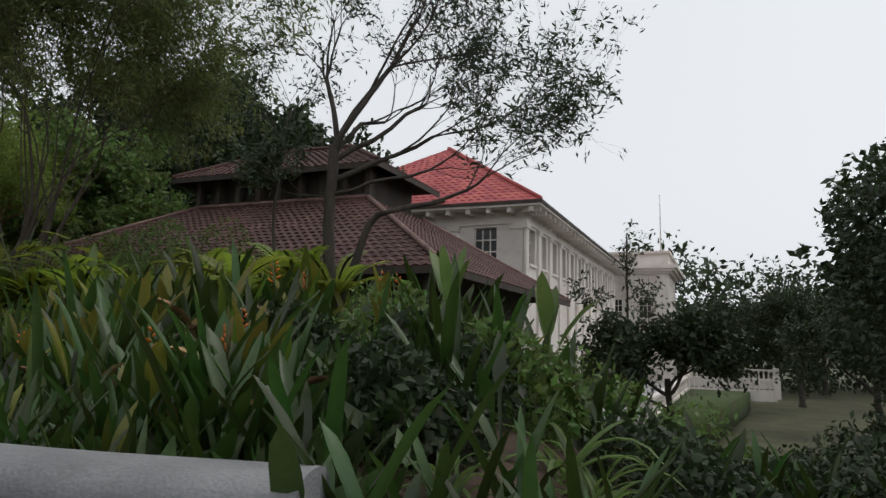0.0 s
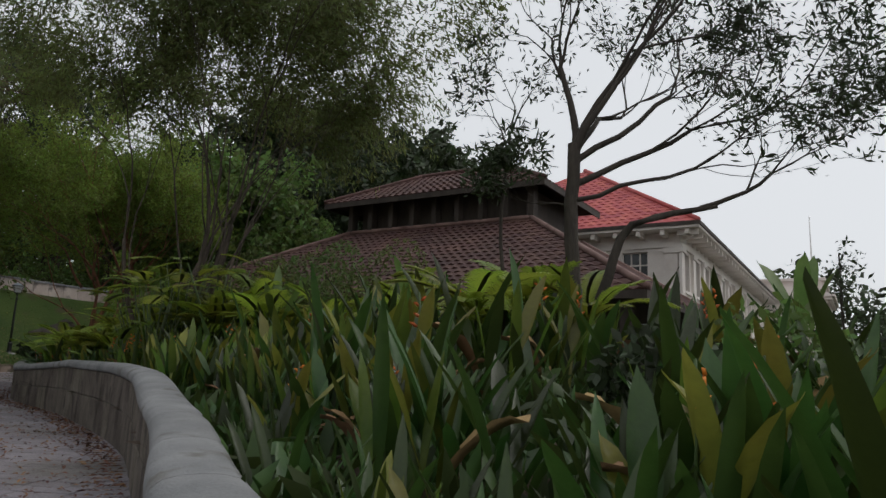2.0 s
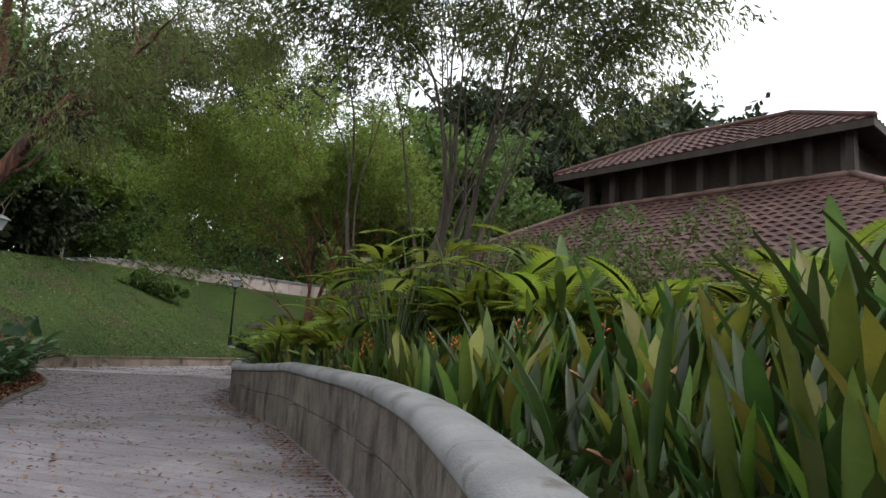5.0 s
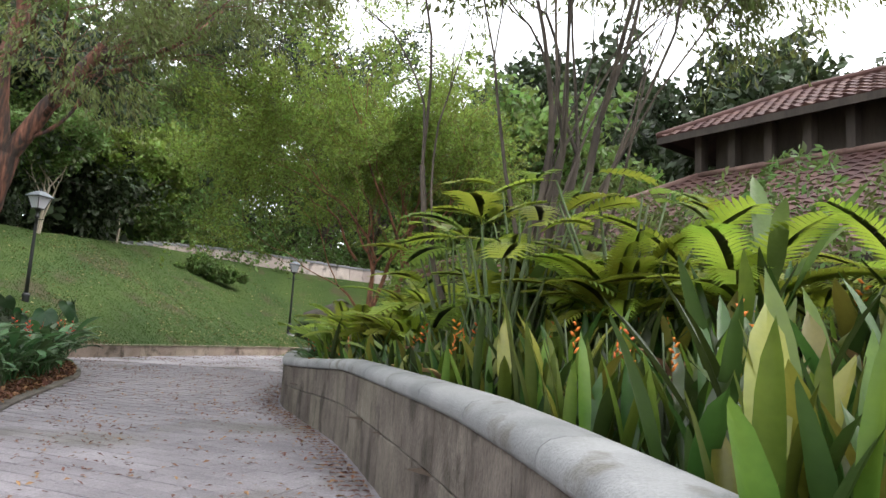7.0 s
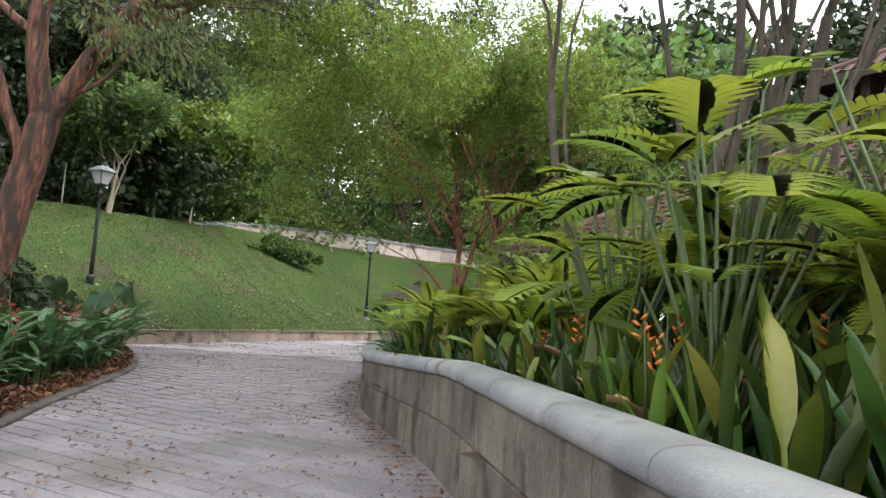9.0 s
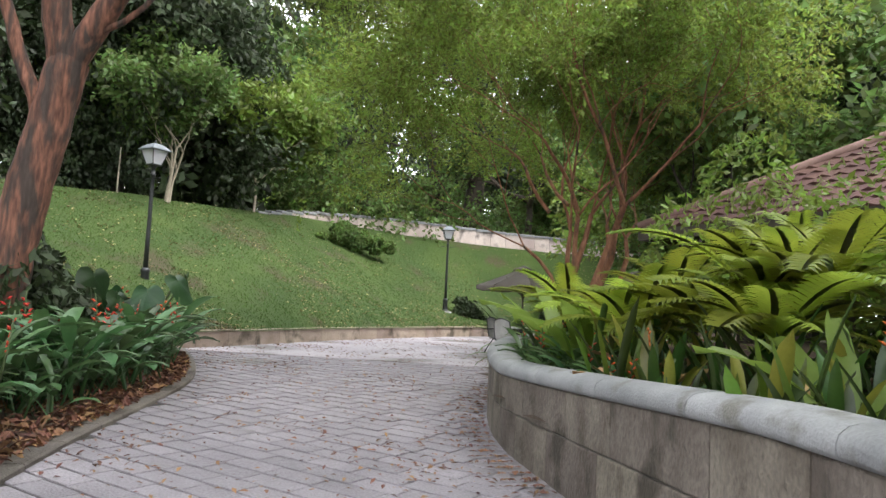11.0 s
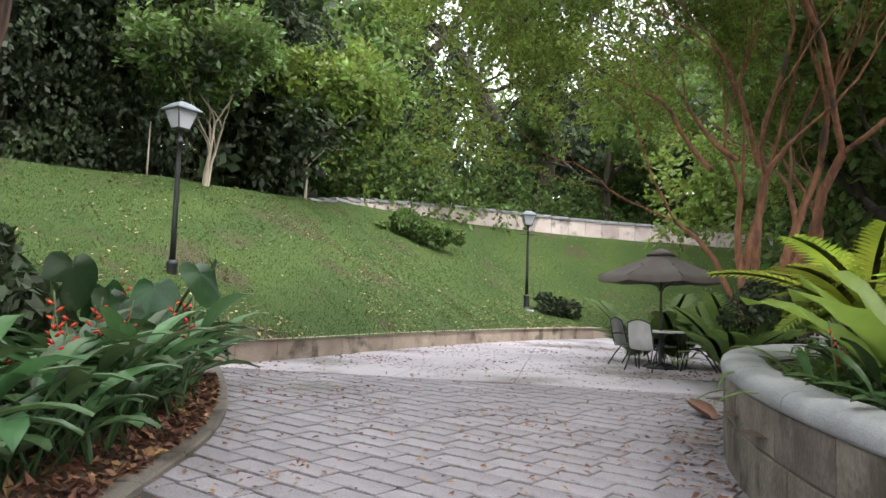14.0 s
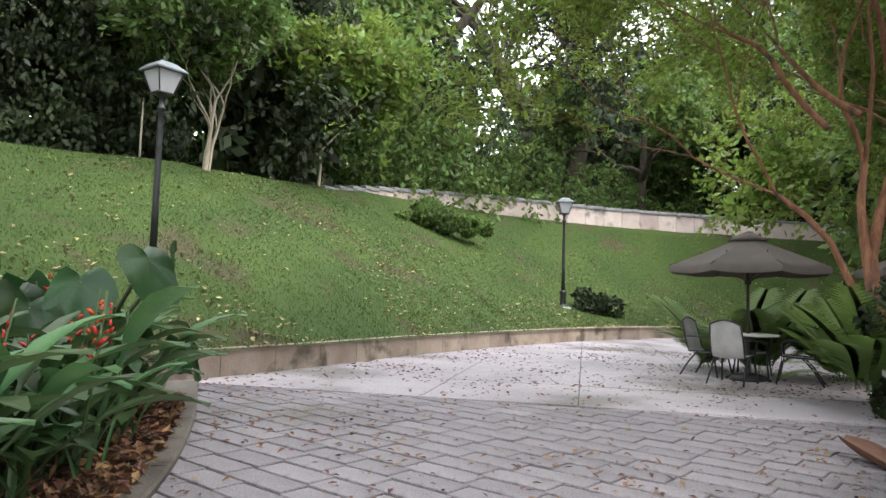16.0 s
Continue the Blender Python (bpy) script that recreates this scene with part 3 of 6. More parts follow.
def tree(name, base, stems, mats, label, seed, depth=4, kids=(2, 3, 2, 2, 2), spread=0.6, rise=0.25, leaves=14, cloud=0.35, leaf=0.11, width=0.34, droop=0.3, group="", wander=0.16, category="tree", limbs=(), sprays=1, gaps=-0.1):
    """stems: (offset, direction, length, radius); limbs: (points, radii). Leaves gather in sprays round the twigs."""
    rng = np.random.default_rng(seed)
    top = empty(name, pose(*base), label, category, group)
    wood, tips = Shape(), []
    for pts, radii in limbs:
        fine = curve_points(pts, 0.25)
        n = len(fine) - 1
        wood.tube([q + Vector(rng.normal(0, 0.012, 3)) for q in fine], [radii[0] + (radii[1] - radii[0]) * k / n + (0.35 * radii[0] * (1 - k * 0.25 / 0.6) ** 2 if k * 0.25 < 0.6 and fine[0].z < 0.3 else 0) for k in range(n + 1)], 11, False)
    for off, d, length, r in stems:
        grow(wood, tips, Vector(off), Vector(d), length, r, depth, rng, spread, rise, kids, wander)
    part("trunk", wood, mats[0], top)
    if leaves:
        c = np.array([t[0] for t in tips])
        a = np.array([t[1] for t in tips])
        field = np.array([noise.noise(Vector(p) * (0.45 / cloud) + Vector((seed, 0, 0))) for p in c])
        full = field > gaps
        c, a = c[full], a[full]
        k = np.repeat(np.arange(len(c)), sprays)
        c = c[k] + rng.normal(0, cloud * 0.75, (len(k), 3)) * (1, 1, 0.8)
        a = a[k] + rng.normal(0, 0.5, (len(k), 3)) - np.array([0, 0, 0.5 * droop])
        a /= np.linalg.norm(a, axis=1)[:, None] + 1e-6
        k = np.repeat(np.arange(len(c)), max(2, round(1.25 * leaves / sprays)))
        u = rng.random((len(k), 1))
        c, a = c[k] + a[k] * u * cloud * 1.7 + rng.normal(0, leaf * 0.5, (len(k), 3)), a[k] * 0.8
        part("crown", leaf_mesh("crown", mats[1], c, a, rng.uniform(0.6, 1.4, len(k)) * leaf, rng, width, droop), None, top)
    return top


def leaf_mass(name, base, blobs, mat, label, seed, count, leaf=0.2, width=0.4, droop=0.4, category="foliage", kind="stuff", shell=0.55, trunk=None):
    """A bank of foliage: leaves on uneven clumps; blobs are (x, y, z, radius)."""
    rng = np.random.default_rng(seed)
    top = empty(name, pose(*base), label, category, kind=kind)
    b = np.array(blobs)
    w = b[:, 3] ** 2
    k = rng.choice(len(b), count, p=w / w.sum())
    u = rng.normal(0, 1, (count, 3))
    u /= np.linalg.norm(u, axis=1)[:, None]
    c = b[k, :3] + u * b[k, 3:4] * (shell + (1 - shell) * rng.random((count, 1)) ** 0.5)
    wob = np.array([noise.noise(Vector(p) * 0.9) for p in c])
    c += u * b[k, 3:4] * 0.45 * wob[:, None]
    keep = wob > -0.28
    c, u = c[keep], u[keep]
    part("leaves", leaf_mesh("leaves", mat, c, u * 0.5, rng.uniform(0.6, 1.4, len(c)) * leaf, rng, width, droop), None, top)
    if trunk:
        s = Shape()
        for t in trunk:
            s.tube(*t)
        part("trunk", s, BARK_DARK, top)
    return top

# ---------------------------------------------------------------- street lamps


def street_lamp(label):
    top = empty("street_lamp", Matrix(), label, "street lamp", "lamps on the lawn")
    s = Shape().lathe((0, 0, 0), [(0.20, -0.25), (0.20, 0.04), (0.17, 0.06), (0.12, 0.08), (0.11, 0.14), (0.10, 0.46), (0.115, 0.50), (0.115, 0.55), (0.075, 0.60)], 16)
    part("base", s, BLACK_IRON, top)
    part("plinth", Shape().lathe((0, 0, 0), [(0.3, -0.3), (0.3, 0.015), (0.27, 0.03)], 14), CONC, top, "small concrete plinth")
    s = Shape().lathe((0, 0, 0), [(0.062, 0.58), (0.055, 1.4), (0.046, 2.7), (0.046, 2.95), (0.07, 2.97), (0.07, 3.02), (0.045, 3.05), (0.045, 3.16), (0.09, 3.22), (0.11, 3.25)], 12)
    part("post", s, BLACK_IRON, top)
    part("ladder_bar", Shape().tube([(-0.3, 0, 2.9), (0.3, 0, 2.9)], 0.014, 6), BLACK_IRON, top)
    lan = Shape()
    for a in range(4):
        c, d = math.cos(math.pi / 2 * a), math.sin(math.pi / 2 * a)
        lan.tube([(0.13 * (c - d), 0.13 * (c + d), 3.25), (0.235 * (c - d), 0.235 * (c + d), 3.63)], 0.013, 5)
    lan.loft([[(x * h, y * h, z) for x, y in ((-1, -1), (1, -1), (1, 1), (-1, 1))] for h, z in ((0.13, 3.235), (0.145, 3.235), (0.145, 3.265), (0.13, 3.265))])
    part("lantern_frame", lan, BLACK_IRON, top)
    for a in range(4):
        g = Shape()
        rot = Matrix.Rotation(math.pi / 2 * a, 3, "Z")
        q = [(-0.125, -0.125, 3.26), (0.125, -0.125, 3.26), (0.225, -0.225, 3.625), (-0.225, -0.225, 3.625)]
        inner = [(x * 0.96, y * 0.96, z) for x, y, z in q]
        g.loft([[rot @ Vector(p) for p in q], [rot @ Vector(p) for p in inner]])
        part("pane", g, LANTERN_GLASS, top, smooth=False)
    roof = Shape().loft([[(x * h, y * h, z) for x, y in ((-1, -1), (1, -1), (1, 1), (-1, 1))] for h, z in ((0.27, 3.615), (0.285, 3.625), (0.285, 3.65), (0.16, 3.76), (0.09, 3.80), (0.05, 3.815))])
    part("lantern_roof", roof, LANTERN_ROOF, top, smooth=False)
    part("finial", Shape().lathe((0, 0, 0), [(0.03, 3.81), (0.018, 3.835), (0.03, 3.855), (0.008, 3.90)], 8), BLACK_IRON, top)
    return top


lamp = street_lamp("black iron street lamp with a frosted lantern on the lawn")
lamp.matrix_world = pose(-31.96, 12.36, 1.76, rz=25)
copy_thing(lamp, pose(-37.97, 26.3, 1.47, rz=60))
copy_thing(lamp, pose(-33.0, 34.5, 0.9, rz=10))

# ---------------------------------------------------------------- old wall along the crest
old_wall = empty("boundary_wall", Matrix(), "weathered pink boundary wall along the top of the lawn", "wall", kind="structure")
WALL2 = curve_points([(-42.9, 19.2, 4.32), (-45.1, 23.1, 4.98), (-45.3, 28.9, 5.2), (-43.3, 34.6, 4.95), (-40.4, 41.0, 4.75), (-37.0, 49.0, 4.5)], 0.9)
for i in range(len(WALL2) - 1):
    a, b = WALL2[i], WALL2[i + 1]
    d = (b - a).normalized()
    ang = math.atan2(d.y, d.x)
    mid = (a + b) / 2
    part("panel", Shape().box((mid.x, mid.y, mid.z + 0.2), ((b - a).length - 0.012, 0.30, 1.7), ang, 0.015), OLDWALL, old_wall, smooth=False)
    part("coping", Shape().box((mid.x, mid.y, mid.z + 1.11), ((b - a).length - 0.01, 0.42, 0.14), ang, 0.03), CAPSTONE, old_wall, smooth=False)

# ---------------------------------------------------------------- white house
FX, FY = Vector((0.15, 0.989, 0)), Vector((-0.989, 0.15, 0))   # along the long front, and away from it
CORNER = Vector((-3.54, 35.83, 0))
EAVE = 9.1


def hpt(a, b, z):
    p = CORNER + FX * a + FY * b
    return (p.x, p.y, z)


def hbox(s, a0, a1, b0, b1, z0, z1):
    q = [hpt(a0, b0, 0), hpt(a1, b0, 0), hpt(a1, b1, 0), hpt(a0, b1, 0)]
    return s.loft([[(x, y, z0) for x, y, _ in q], [(x, y, z1) for x, y, _ in q]])


house = empty("white_house", Matrix(), "large white colonial house with a red tiled hip roof", "house")
LEN, DEEP = 34.0, 17.0


def tiled_slope(quad, along, rise_n, mat, parent, name="roof_tiles", lift=0.05):
    """Courses of overlapping rounded tiles on a four-cornered slope (eave a, eave b, top b, top a)."""
    a, b, c, d = [Vector(p) for p in quad]
    nrm = (b - a).cross(d - a).normalized()
    if nrm.z < 0:
        nrm = -nrm
    s = Shape()
    for k in range(rise_n):
        u0, u1 = k / rise_n, (k + 1.12) / rise_n
        p0, q0 = a.lerp(d, u0), b.lerp(c, u0)
        p1, q1 = a.lerp(d, min(1, u1)), b.lerp(c, min(1, u1))
        n = max(1, round((q0 - p0).length / along))
        for j in range(n):
            l0, l1 = p0.lerp(q0, j / n), p0.lerp(q0, (j + 1) / n)
            m0, m1 = p1.lerp(q1, j / n), p1.lerp(q1, (j + 1) / n)
            lo, hi = nrm * lift, nrm * 0.004
            s.add([l0 + lo * 0.3, (l0 + l1) / 2 + lo * 1.25, l1 + lo * 0.3, m1 + hi, (m0 + m1) / 2 + hi + nrm * lift * 0.4, m0 + hi, l0, (l0 + l1) / 2, l1], [(0, 1, 4, 5), (1, 2, 3, 4), (6, 7, 1, 0), (7, 8, 2, 1)])
    ob = part(name, s, mat, parent, smooth=False)
    return tagged(ob, kind="stuff")


def white_house():
    # walls with real openings: piers, spandrels and heads along the long front and the short end
    t = 0.4
    front0 = 1.15   # the wall stands back from the eave
    sill, head = 5.9, 7.9

    def front(b0, a0, a1, n, z0, z1, along_front, win=1.35):
        s = Shape()
        step = (a1 - a0) / n

        def put(u0, u1, zz0, zz1, d0=0.0, d1=t):
            if along_front:
                hbox(s, u0, u1, b0 + d0, b0 + d1, zz0, zz1)
            else:
                hbox(s, b0 + d0, b0 + d1, u0, u1, zz0, zz1)
        put(a0, a1, z0, sill)
        put(a0, a1, head, z1)
        for k in range(n):
            u = a0 + k * step
            put(u, u + (step - win) / 2, sill, head)
            put(u + step - (step - win) / 2, u + step, sill, head)
        part("wall", s, PLASTER, house, smooth=False)
        for k in range(n):
            u = a0 + (k + 0.5) * step
            w = empty("window", Matrix(), "", "")
            w.parent = house
            g, fr, sl = Shape(), Shape(), Shape()
            pr = Shape()

            def put2(q, u0, u1, zz0, zz1, d0, d1):
                if along_front:
                    hbox(q, u0, u1, b0 + d0, b0 + d1, zz0, zz1)
                else:
                    hbox(q, b0 + d0, b0 + d1, u0, u1, zz0, zz1)
            put2(g, u - win / 2, u + win / 2, sill, head, 0.30, 0.33)
            for m in range(4):
                x = u - win / 2 + win * m / 3
                put2(fr, x - 0.035, x + 0.035, sill, head, 0.24, 0.295)
            for m in range(4):
                z = sill + (head - sill) * m / 3
                put2(fr, u - win / 2, u + win / 2, z - 0.035, z + 0.035, 0.245, 0.292)
            put2(sl, u - win / 2 - 0.15, u + win / 2 + 0.15, sill - 0.14, sill, -0.12, 0.02)
            part("pane", g, DARK_GLASS, w, smooth=False)
            part("frame", fr, PLASTER, w, smooth=False)
            part("sill", sl, PLASTER, w, smooth=False)
            # pilaster between the bays, with a cap
            put2(pr, u - step / 2 - 0.32, u - step / 2 + 0.32, z0, head - 0.15, -0.14, -0.002)
            put2(pr, u - step / 2 - 0.42, u - step / 2 + 0.42, head - 0.15, head + 0.12, -0.22, -0.002)
            part("pilaster", pr, PLASTER, house, smooth=False)
    front(front0, front0, LEN, 12, -4, EAVE - 0.3, True)
    front(front0 + 0.002, front0 + t + 0.002, DEEP, 4, -4, EAVE - 0.3, False)
    s = Shape()
    hbox(s, front0 + 1.0, LEN, front0 + 1.0, DEEP, -4, EAVE - 0.3)
    part("core", s, PLASTER, house, smooth=False)
    s = Shape()
    hbox(s, front0 - 0.12, LEN, front0 - 0.12, DEEP, 8.05, 8.25)
    part("cornice", s, PLASTER, house, smooth=False)
    s = Shape()
    hbox(s, 0, LEN, 0, DEEP + 1, EAVE - 0.28, EAVE - 0.12)
    part("soffit", s, PLASTER, house, smooth=False)
    for k in range(30):
        s = Shape()
        hbox(s, 0.5 + k * 1.15, 0.72 + k * 1.15, 0.15, front0, EAVE - 0.55, EAVE - 0.285)
        part("bracket", s, PLASTER, house, smooth=False)
    for k in range(14):
        s = Shape()
        hbox(s, 0.15, front0, 0.5 + k * 1.2, 0.72 + k * 1.2, EAVE - 0.55, EAVE - 0.286)
        part("bracket", s, PLASTER, house, smooth=False)
    rise, run = 6.0, 9.0
    top = EAVE + rise
    tiled_slope([hpt(0, 0, EAVE), hpt(LEN, 0, EAVE), hpt(LEN, run, top), hpt(run, run, top)], 0.5, 24, ROOF_RED, house)
    tiled_slope([hpt(0, DEEP + 1, EAVE), hpt(0, 0, EAVE), hpt(run, run, top), hpt(run, run + 0.05, top)], 0.5, 24, ROOF_RED, house)
    s = Shape()
    s.tube([hpt(0, 0, EAVE + 0.06), hpt(run, run, top + 0.08)], 0.13, 6)
    s.tube([hpt(run, run, top + 0.06), hpt(LEN, run, top + 0.06)], 0.13, 6)
    part("ridge", s, ROOF_RED, house)
    s = Shape()
    hbox(s, -0.08, LEN, -0.08, 0.02, EAVE - 0.16, EAVE + 0.02)
    hbox(s, -0.08, 0.02, 0.02, DEEP, EAVE - 0.16, EAVE + 0.02)
    part("gutter", s, TIMBER, house, smooth=False)
    roof_in = Shape().add([hpt(0.05, 0.05, EAVE), hpt(LEN, 0.05, EAVE), hpt(LEN, run, top - 0.1), hpt(run, run, top - 0.1), hpt(0.05, DEEP + 1, EAVE), hpt(LEN, DEEP + 1, EAVE)], [(0, 1, 2, 3), (4, 0, 3), (5, 4, 3, 2)])
    part("roof_deck", roof_in, TIMBER, house, smooth=False)


white_house()


def tower():
    top = empty("white_tower", Matrix(), "cream flat-topped tower block with a stepped cornice", "building")
    a0, a1, b0, b1 = 38.0, 48.0, -3.6, 8.0
    s = Shape()
    hbox(s, a0, a1, b0, b1, -4, 11.0)
    part("wall", s, PLASTER, top, smooth=False)
    for k, (z0, z1, o) in enumerate(((8.9, 9.15, 0.35), (9.15, 9.4, 0.7), (9.4, 9.75, 0.95), (11.0, 11.25, 0.25), (3.4, 3.7, 0.25))):
        s = Shape()
        hbox(s, a0 - o, a1 + o, b0 - o, b1 + o, z0, z1)
        part("cornice", s, PLASTER, top, smooth=False)
    for b in (b0 + 0.4, b0 + 3.2, b0 + 6.0):
        s = Shape()
        hbox(s, a0 - 0.2, a0 + 0.01, b, b + 0.9, -3, 8.88)
        part("pilaster", s, PLASTER, top, smooth=False)
    for b in (b0 + 1.7, b0 + 4.6):
        for z in (4.4, 0.6):
            w = empty("window", Matrix(), "", "")
            w.parent = top
            s = Shape()
            hbox(s, a0 - 0.03, a0 + 0.05, b, b + 1.2, z, z + 1.9)
            part("pane", s, DARK_GLASS, w, smooth=False)
            s = Shape()
            for m in range(4):
                hbox(s, a0 - 0.07, a0 - 0.032, b + 1.2 * m / 3 - 0.03, b + 1.2 * m / 3 + 0.03, z, z + 1.9)
                hbox(s, a0 - 0.068, a0 - 0.034, b, b + 1.2, z + 1.9 * m / 3 - 0.03, z + 1.9 * m / 3 + 0.03)
            part("frame", s, PLASTER, w, smooth=False)
            s = Shape()
            hbox(s, a0 - 0.2, a0 + 0.02, b - 0.15, b + 1.35, z - 0.16, z - 0.002)
            part("sill", s, PLASTER, w, smooth=False)
    p = hpt(a0 + 4, b0 + 1, 0)
    pole = empty("flagpole", pose(p[0], p[1], 11.25), "thin white flagpole on the tower roof", "flagpole")
    part("pole", Shape().lathe((0, 0, 0), [(0.09, -0.02), (0.07, 3), (0.04, 6.6)], 8), WHITE_METAL, pole)
    part("finial", Shape().lathe((0, 0, 6.6), [(0.02, 0), (0.09, 0.08), (0.02, 0.18)], 8), WHITE_METAL, pole)


tower()

# ---------------------------------------------------------------- brown tiled pavilion with two roofs


def pavilion():
    top = empty("brown_pavilion", Matrix(), "dark timber pavilion with two tiers of brown tiled roof", "building")
    ax = Vector((-0.989, 0.15, 0))     # along the ridge
    ay = Vector((0.15, 0.989, 0))      # away from the drive
    o = Vector((-9.55, 23.8, 0))

    def q(a, b, z):
        p = o + ax * a + ay * b
        return (p.x, p.y, z)

    def bx(s, a0, a1, b0, b1, z0, z1):
        c = [q(a0, b0, 0), q(a1, b0, 0), q(a1, b1, 0), q(a0, b1, 0)]
        return s.loft([[(x, y, z0) for x, y, _ in c], [(x, y, z1) for x, y, _ in c]])
    # upper roof
    eave, ridge, run = 7.35, 8.75, 2.6
    A0, A1, B0, B1 = -2.6, 6.2, -2.6, 2.6
    mid = (B0 + B1) / 2
    quads = [[q(A0, B0, eave), q(A1, B0, eave), q(A1 - run, mid, ridge), q(A0 + run, mid, ridge)], [q(A1, B1, eave), q(A0, B1, eave), q(A0 + run, mid, ridge), q(A1 - run, mid, ridge)],
             [q(A0, B1, eave), q(A0, B0, eave), q(A0 + run, mid, ridge), q(A0 + run, mid + 0.03, ridge)], [q(A1, B0, eave), q(A1, B1, eave), q(A1 - run, mid, ridge), q(A1 - run, mid - 0.03, ridge)]]
    for c in quads:
        tiled_slope(c, 0.28, 12, ROOF_BROWN, top)
    # lower roof, all round
    e2, t2 = 3.25, 6.2
    C0, C1, D0, D1 = -6.9, 10.7, -7.3, 7.0
    E0, E1, F0, F1 = -2.0, 5.2, -2.2, 2.2
    lows = [[q(C0, D0, e2), q(C1, D0, e2), q(E1, F0, t2), q(E0, F0, t2)], [q(C1, D1, e2), q(C0, D1, e2), q(E0, F1, t2), q(E1, F1, t2)],
            [q(C0, D1, e2), q(C0, D0, e2), q(E0, F0, t2), q(E0, F1, t2)], [q(C1, D0, e2), q(C1, D1, e2), q(E1, F1, t2), q(E1, F0, t2)]]
    for c in lows:
        tiled_slope(c, 0.28, 20, ROOF_BROWN, top)
    s = Shape()
    for c in quads + lows:
        s.add([Vector(p) - Vector((0, 0, 0.02)) for p in c], [(0, 1, 2, 3)])
    part("roof_deck", s, TIMBER, top, smooth=False)
    for a, b in ((q(C0, D0, e2), q(E0, F0, t2)), (q(C1, D0, e2), q(E1, F0, t2)), (q(C0, D1, e2), q(E0, F1, t2)), (q(A0, B0, eave), q(A0 + run, mid, ridge)), (q(A1, B0, eave), q(A1 - run, mid, ridge)), (q(A0 + run, mid, ridge), q(A1 - run, mid, ridge)), (q(E0, F0, t2), q(E1, F0, t2))):
        pts = [Vector(a).lerp(Vector(b), k / 10) + Vector((0, 0, 0.06)) for k in range(11)]
        part("ridge_tiles", Shape().tube(pts, 0.085, 7), ROOF_RIDGE if a[2] < 7 else ROOF_BROWN, top)
    s = Shape()
    bx(s, E0 + 0.3, E1 - 0.3, F0 + 0.3, F1 - 0.3, -4, 7.4)
    part("wall", s, TIMBER, top, smooth=False)
    for k in range(9):
        s = Shape()
        a = E0 + (E1 - E0) * k / 8
        bx(s, a - 0.09, a + 0.09, F0 - 0.05, F0 + 0.28, 5.6, 7.3)
        part("post", s, TIMBER, top, smooth=False)
    s = Shape()
    bx(s, C0 + 1.8, C1 - 4.6, D0 + 2.2, D1 - 1.6, -4, 3.6)
    part("lower_wall", s, TIMBER, top, smooth=False)
    for k in range(7):
        a = C0 + 0.6 + (C1 - C0 - 1.2) * k / 6
        s = Shape()
        bx(s, a - 0.12, a + 0.12, D0 + 0.5, D0 + 0.74, -3, e2 + 0.15)
        part("post", s, TIMBER, top, smooth=False)
    for k in range(1, 5):
        b = D0 + 0.5 + (D1 - D0 - 1.2) * k / 4
        s = Shape()
        bx(s, C1 - 0.74, C1 - 0.5, b, b + 0.24, -1, e2 + 0.15)
        part("post", s, TIMBER, top, smooth=False)
    for z, r in ((eave - 0.1, (A0, A1, B0, B1)), (e2 - 0.1, (C0, C1, D0, D1))):
        for c in ((r[0], r[1], r[2], r[2] + 0.05), (r[0], r[0] + 0.05, r[2] + 0.05, r[3]), (r[1] - 0.05, r[1], r[2] + 0.05, r[3])):
            s = Shape()
            bx(s, *c, z - 0.08, z + 0.1)
            part("fascia", s, TIMBER, top, smooth=False)


pavilion()

# ---------------------------------------------------------------- trees
tree("tree", (-4.0, 9.3, 0.4), [((0, 0, 3.85), (0.02, 0.1, 1.2), 1.2, 0.055), ((0, 0, 3.85), (0.12, 0, 1.2), 1.7, 0.06), ((0, 0, 3.8), (0.35, 0.1, 1.1), 1.6, 0.05), ((0, 0, 3.7), (0.8, 0.3, 0.75), 1.7, 0.045), ((0, 0, 3.4), (1.0, 0.25, 0.5), 1.7, 0.045), ((0, 0, 3.2), (1.0, 0.3, 0.3), 1.5, 0.035), ((0, 0, 3.1), (-0.7, -0.1, 0.35), 0.5, 0.015), ((0, 0, 3.8), (0.3, 0.6, 1.0), 1.4, 0.045), ((1.45, 0.27, 3.08), (0.9, 0.15, 0.15), 0.9, 0.033)], (BARK_DARK, LEAF_DARK), "slender dark tree with an open airy crown", 5, depth=4, kids=(2, 3, 3, 3, 3), spread=0.36, rise=0.2, leaves=5, cloud=0.11, leaf=0.12, width=0.26, wander=0.13, gaps=0.06, limbs=[([(0.0, 0, -0.3), (0.03, 0.02, 1.5), (-0.03, 0, 2.8), (0, 0, 3.95)], (0.10, 0.08)), ([(0.02, 0, 1.3), (0.35, 0.06, 2.1), (0.6, 0.1, 2.8), (1.0, 0.2, 3.0), (1.75, 0.3, 3.12)], (0.08, 0.03))])
tree("small_tree", (-4.95, 9.4, 0.4), [((0.08, 0, 3.95), (-0.6, 0.1, 0.6), 0.55, 0.014), ((0.08, 0, 4.2), (0.4, 0, 0.8), 0.6, 0.014), ((0.08, 0, 4.2), (-0.3, 0.1, 0.9), 0.65, 0.015)], (BARK_DARK, LEAF_DARK), "thin crooked sapling with a small airy top", 6, depth=3, kids=(2, 3, 3, 3), spread=0.55, rise=0.15, leaves=2, cloud=0.08, leaf=0.11, width=0.28, limbs=[([(0, 0, -0.3), (0.04, 0, 1.6), (-0.04, 0, 3.0), (0.08, 0, 4.25)], (0.035, 0.02))])
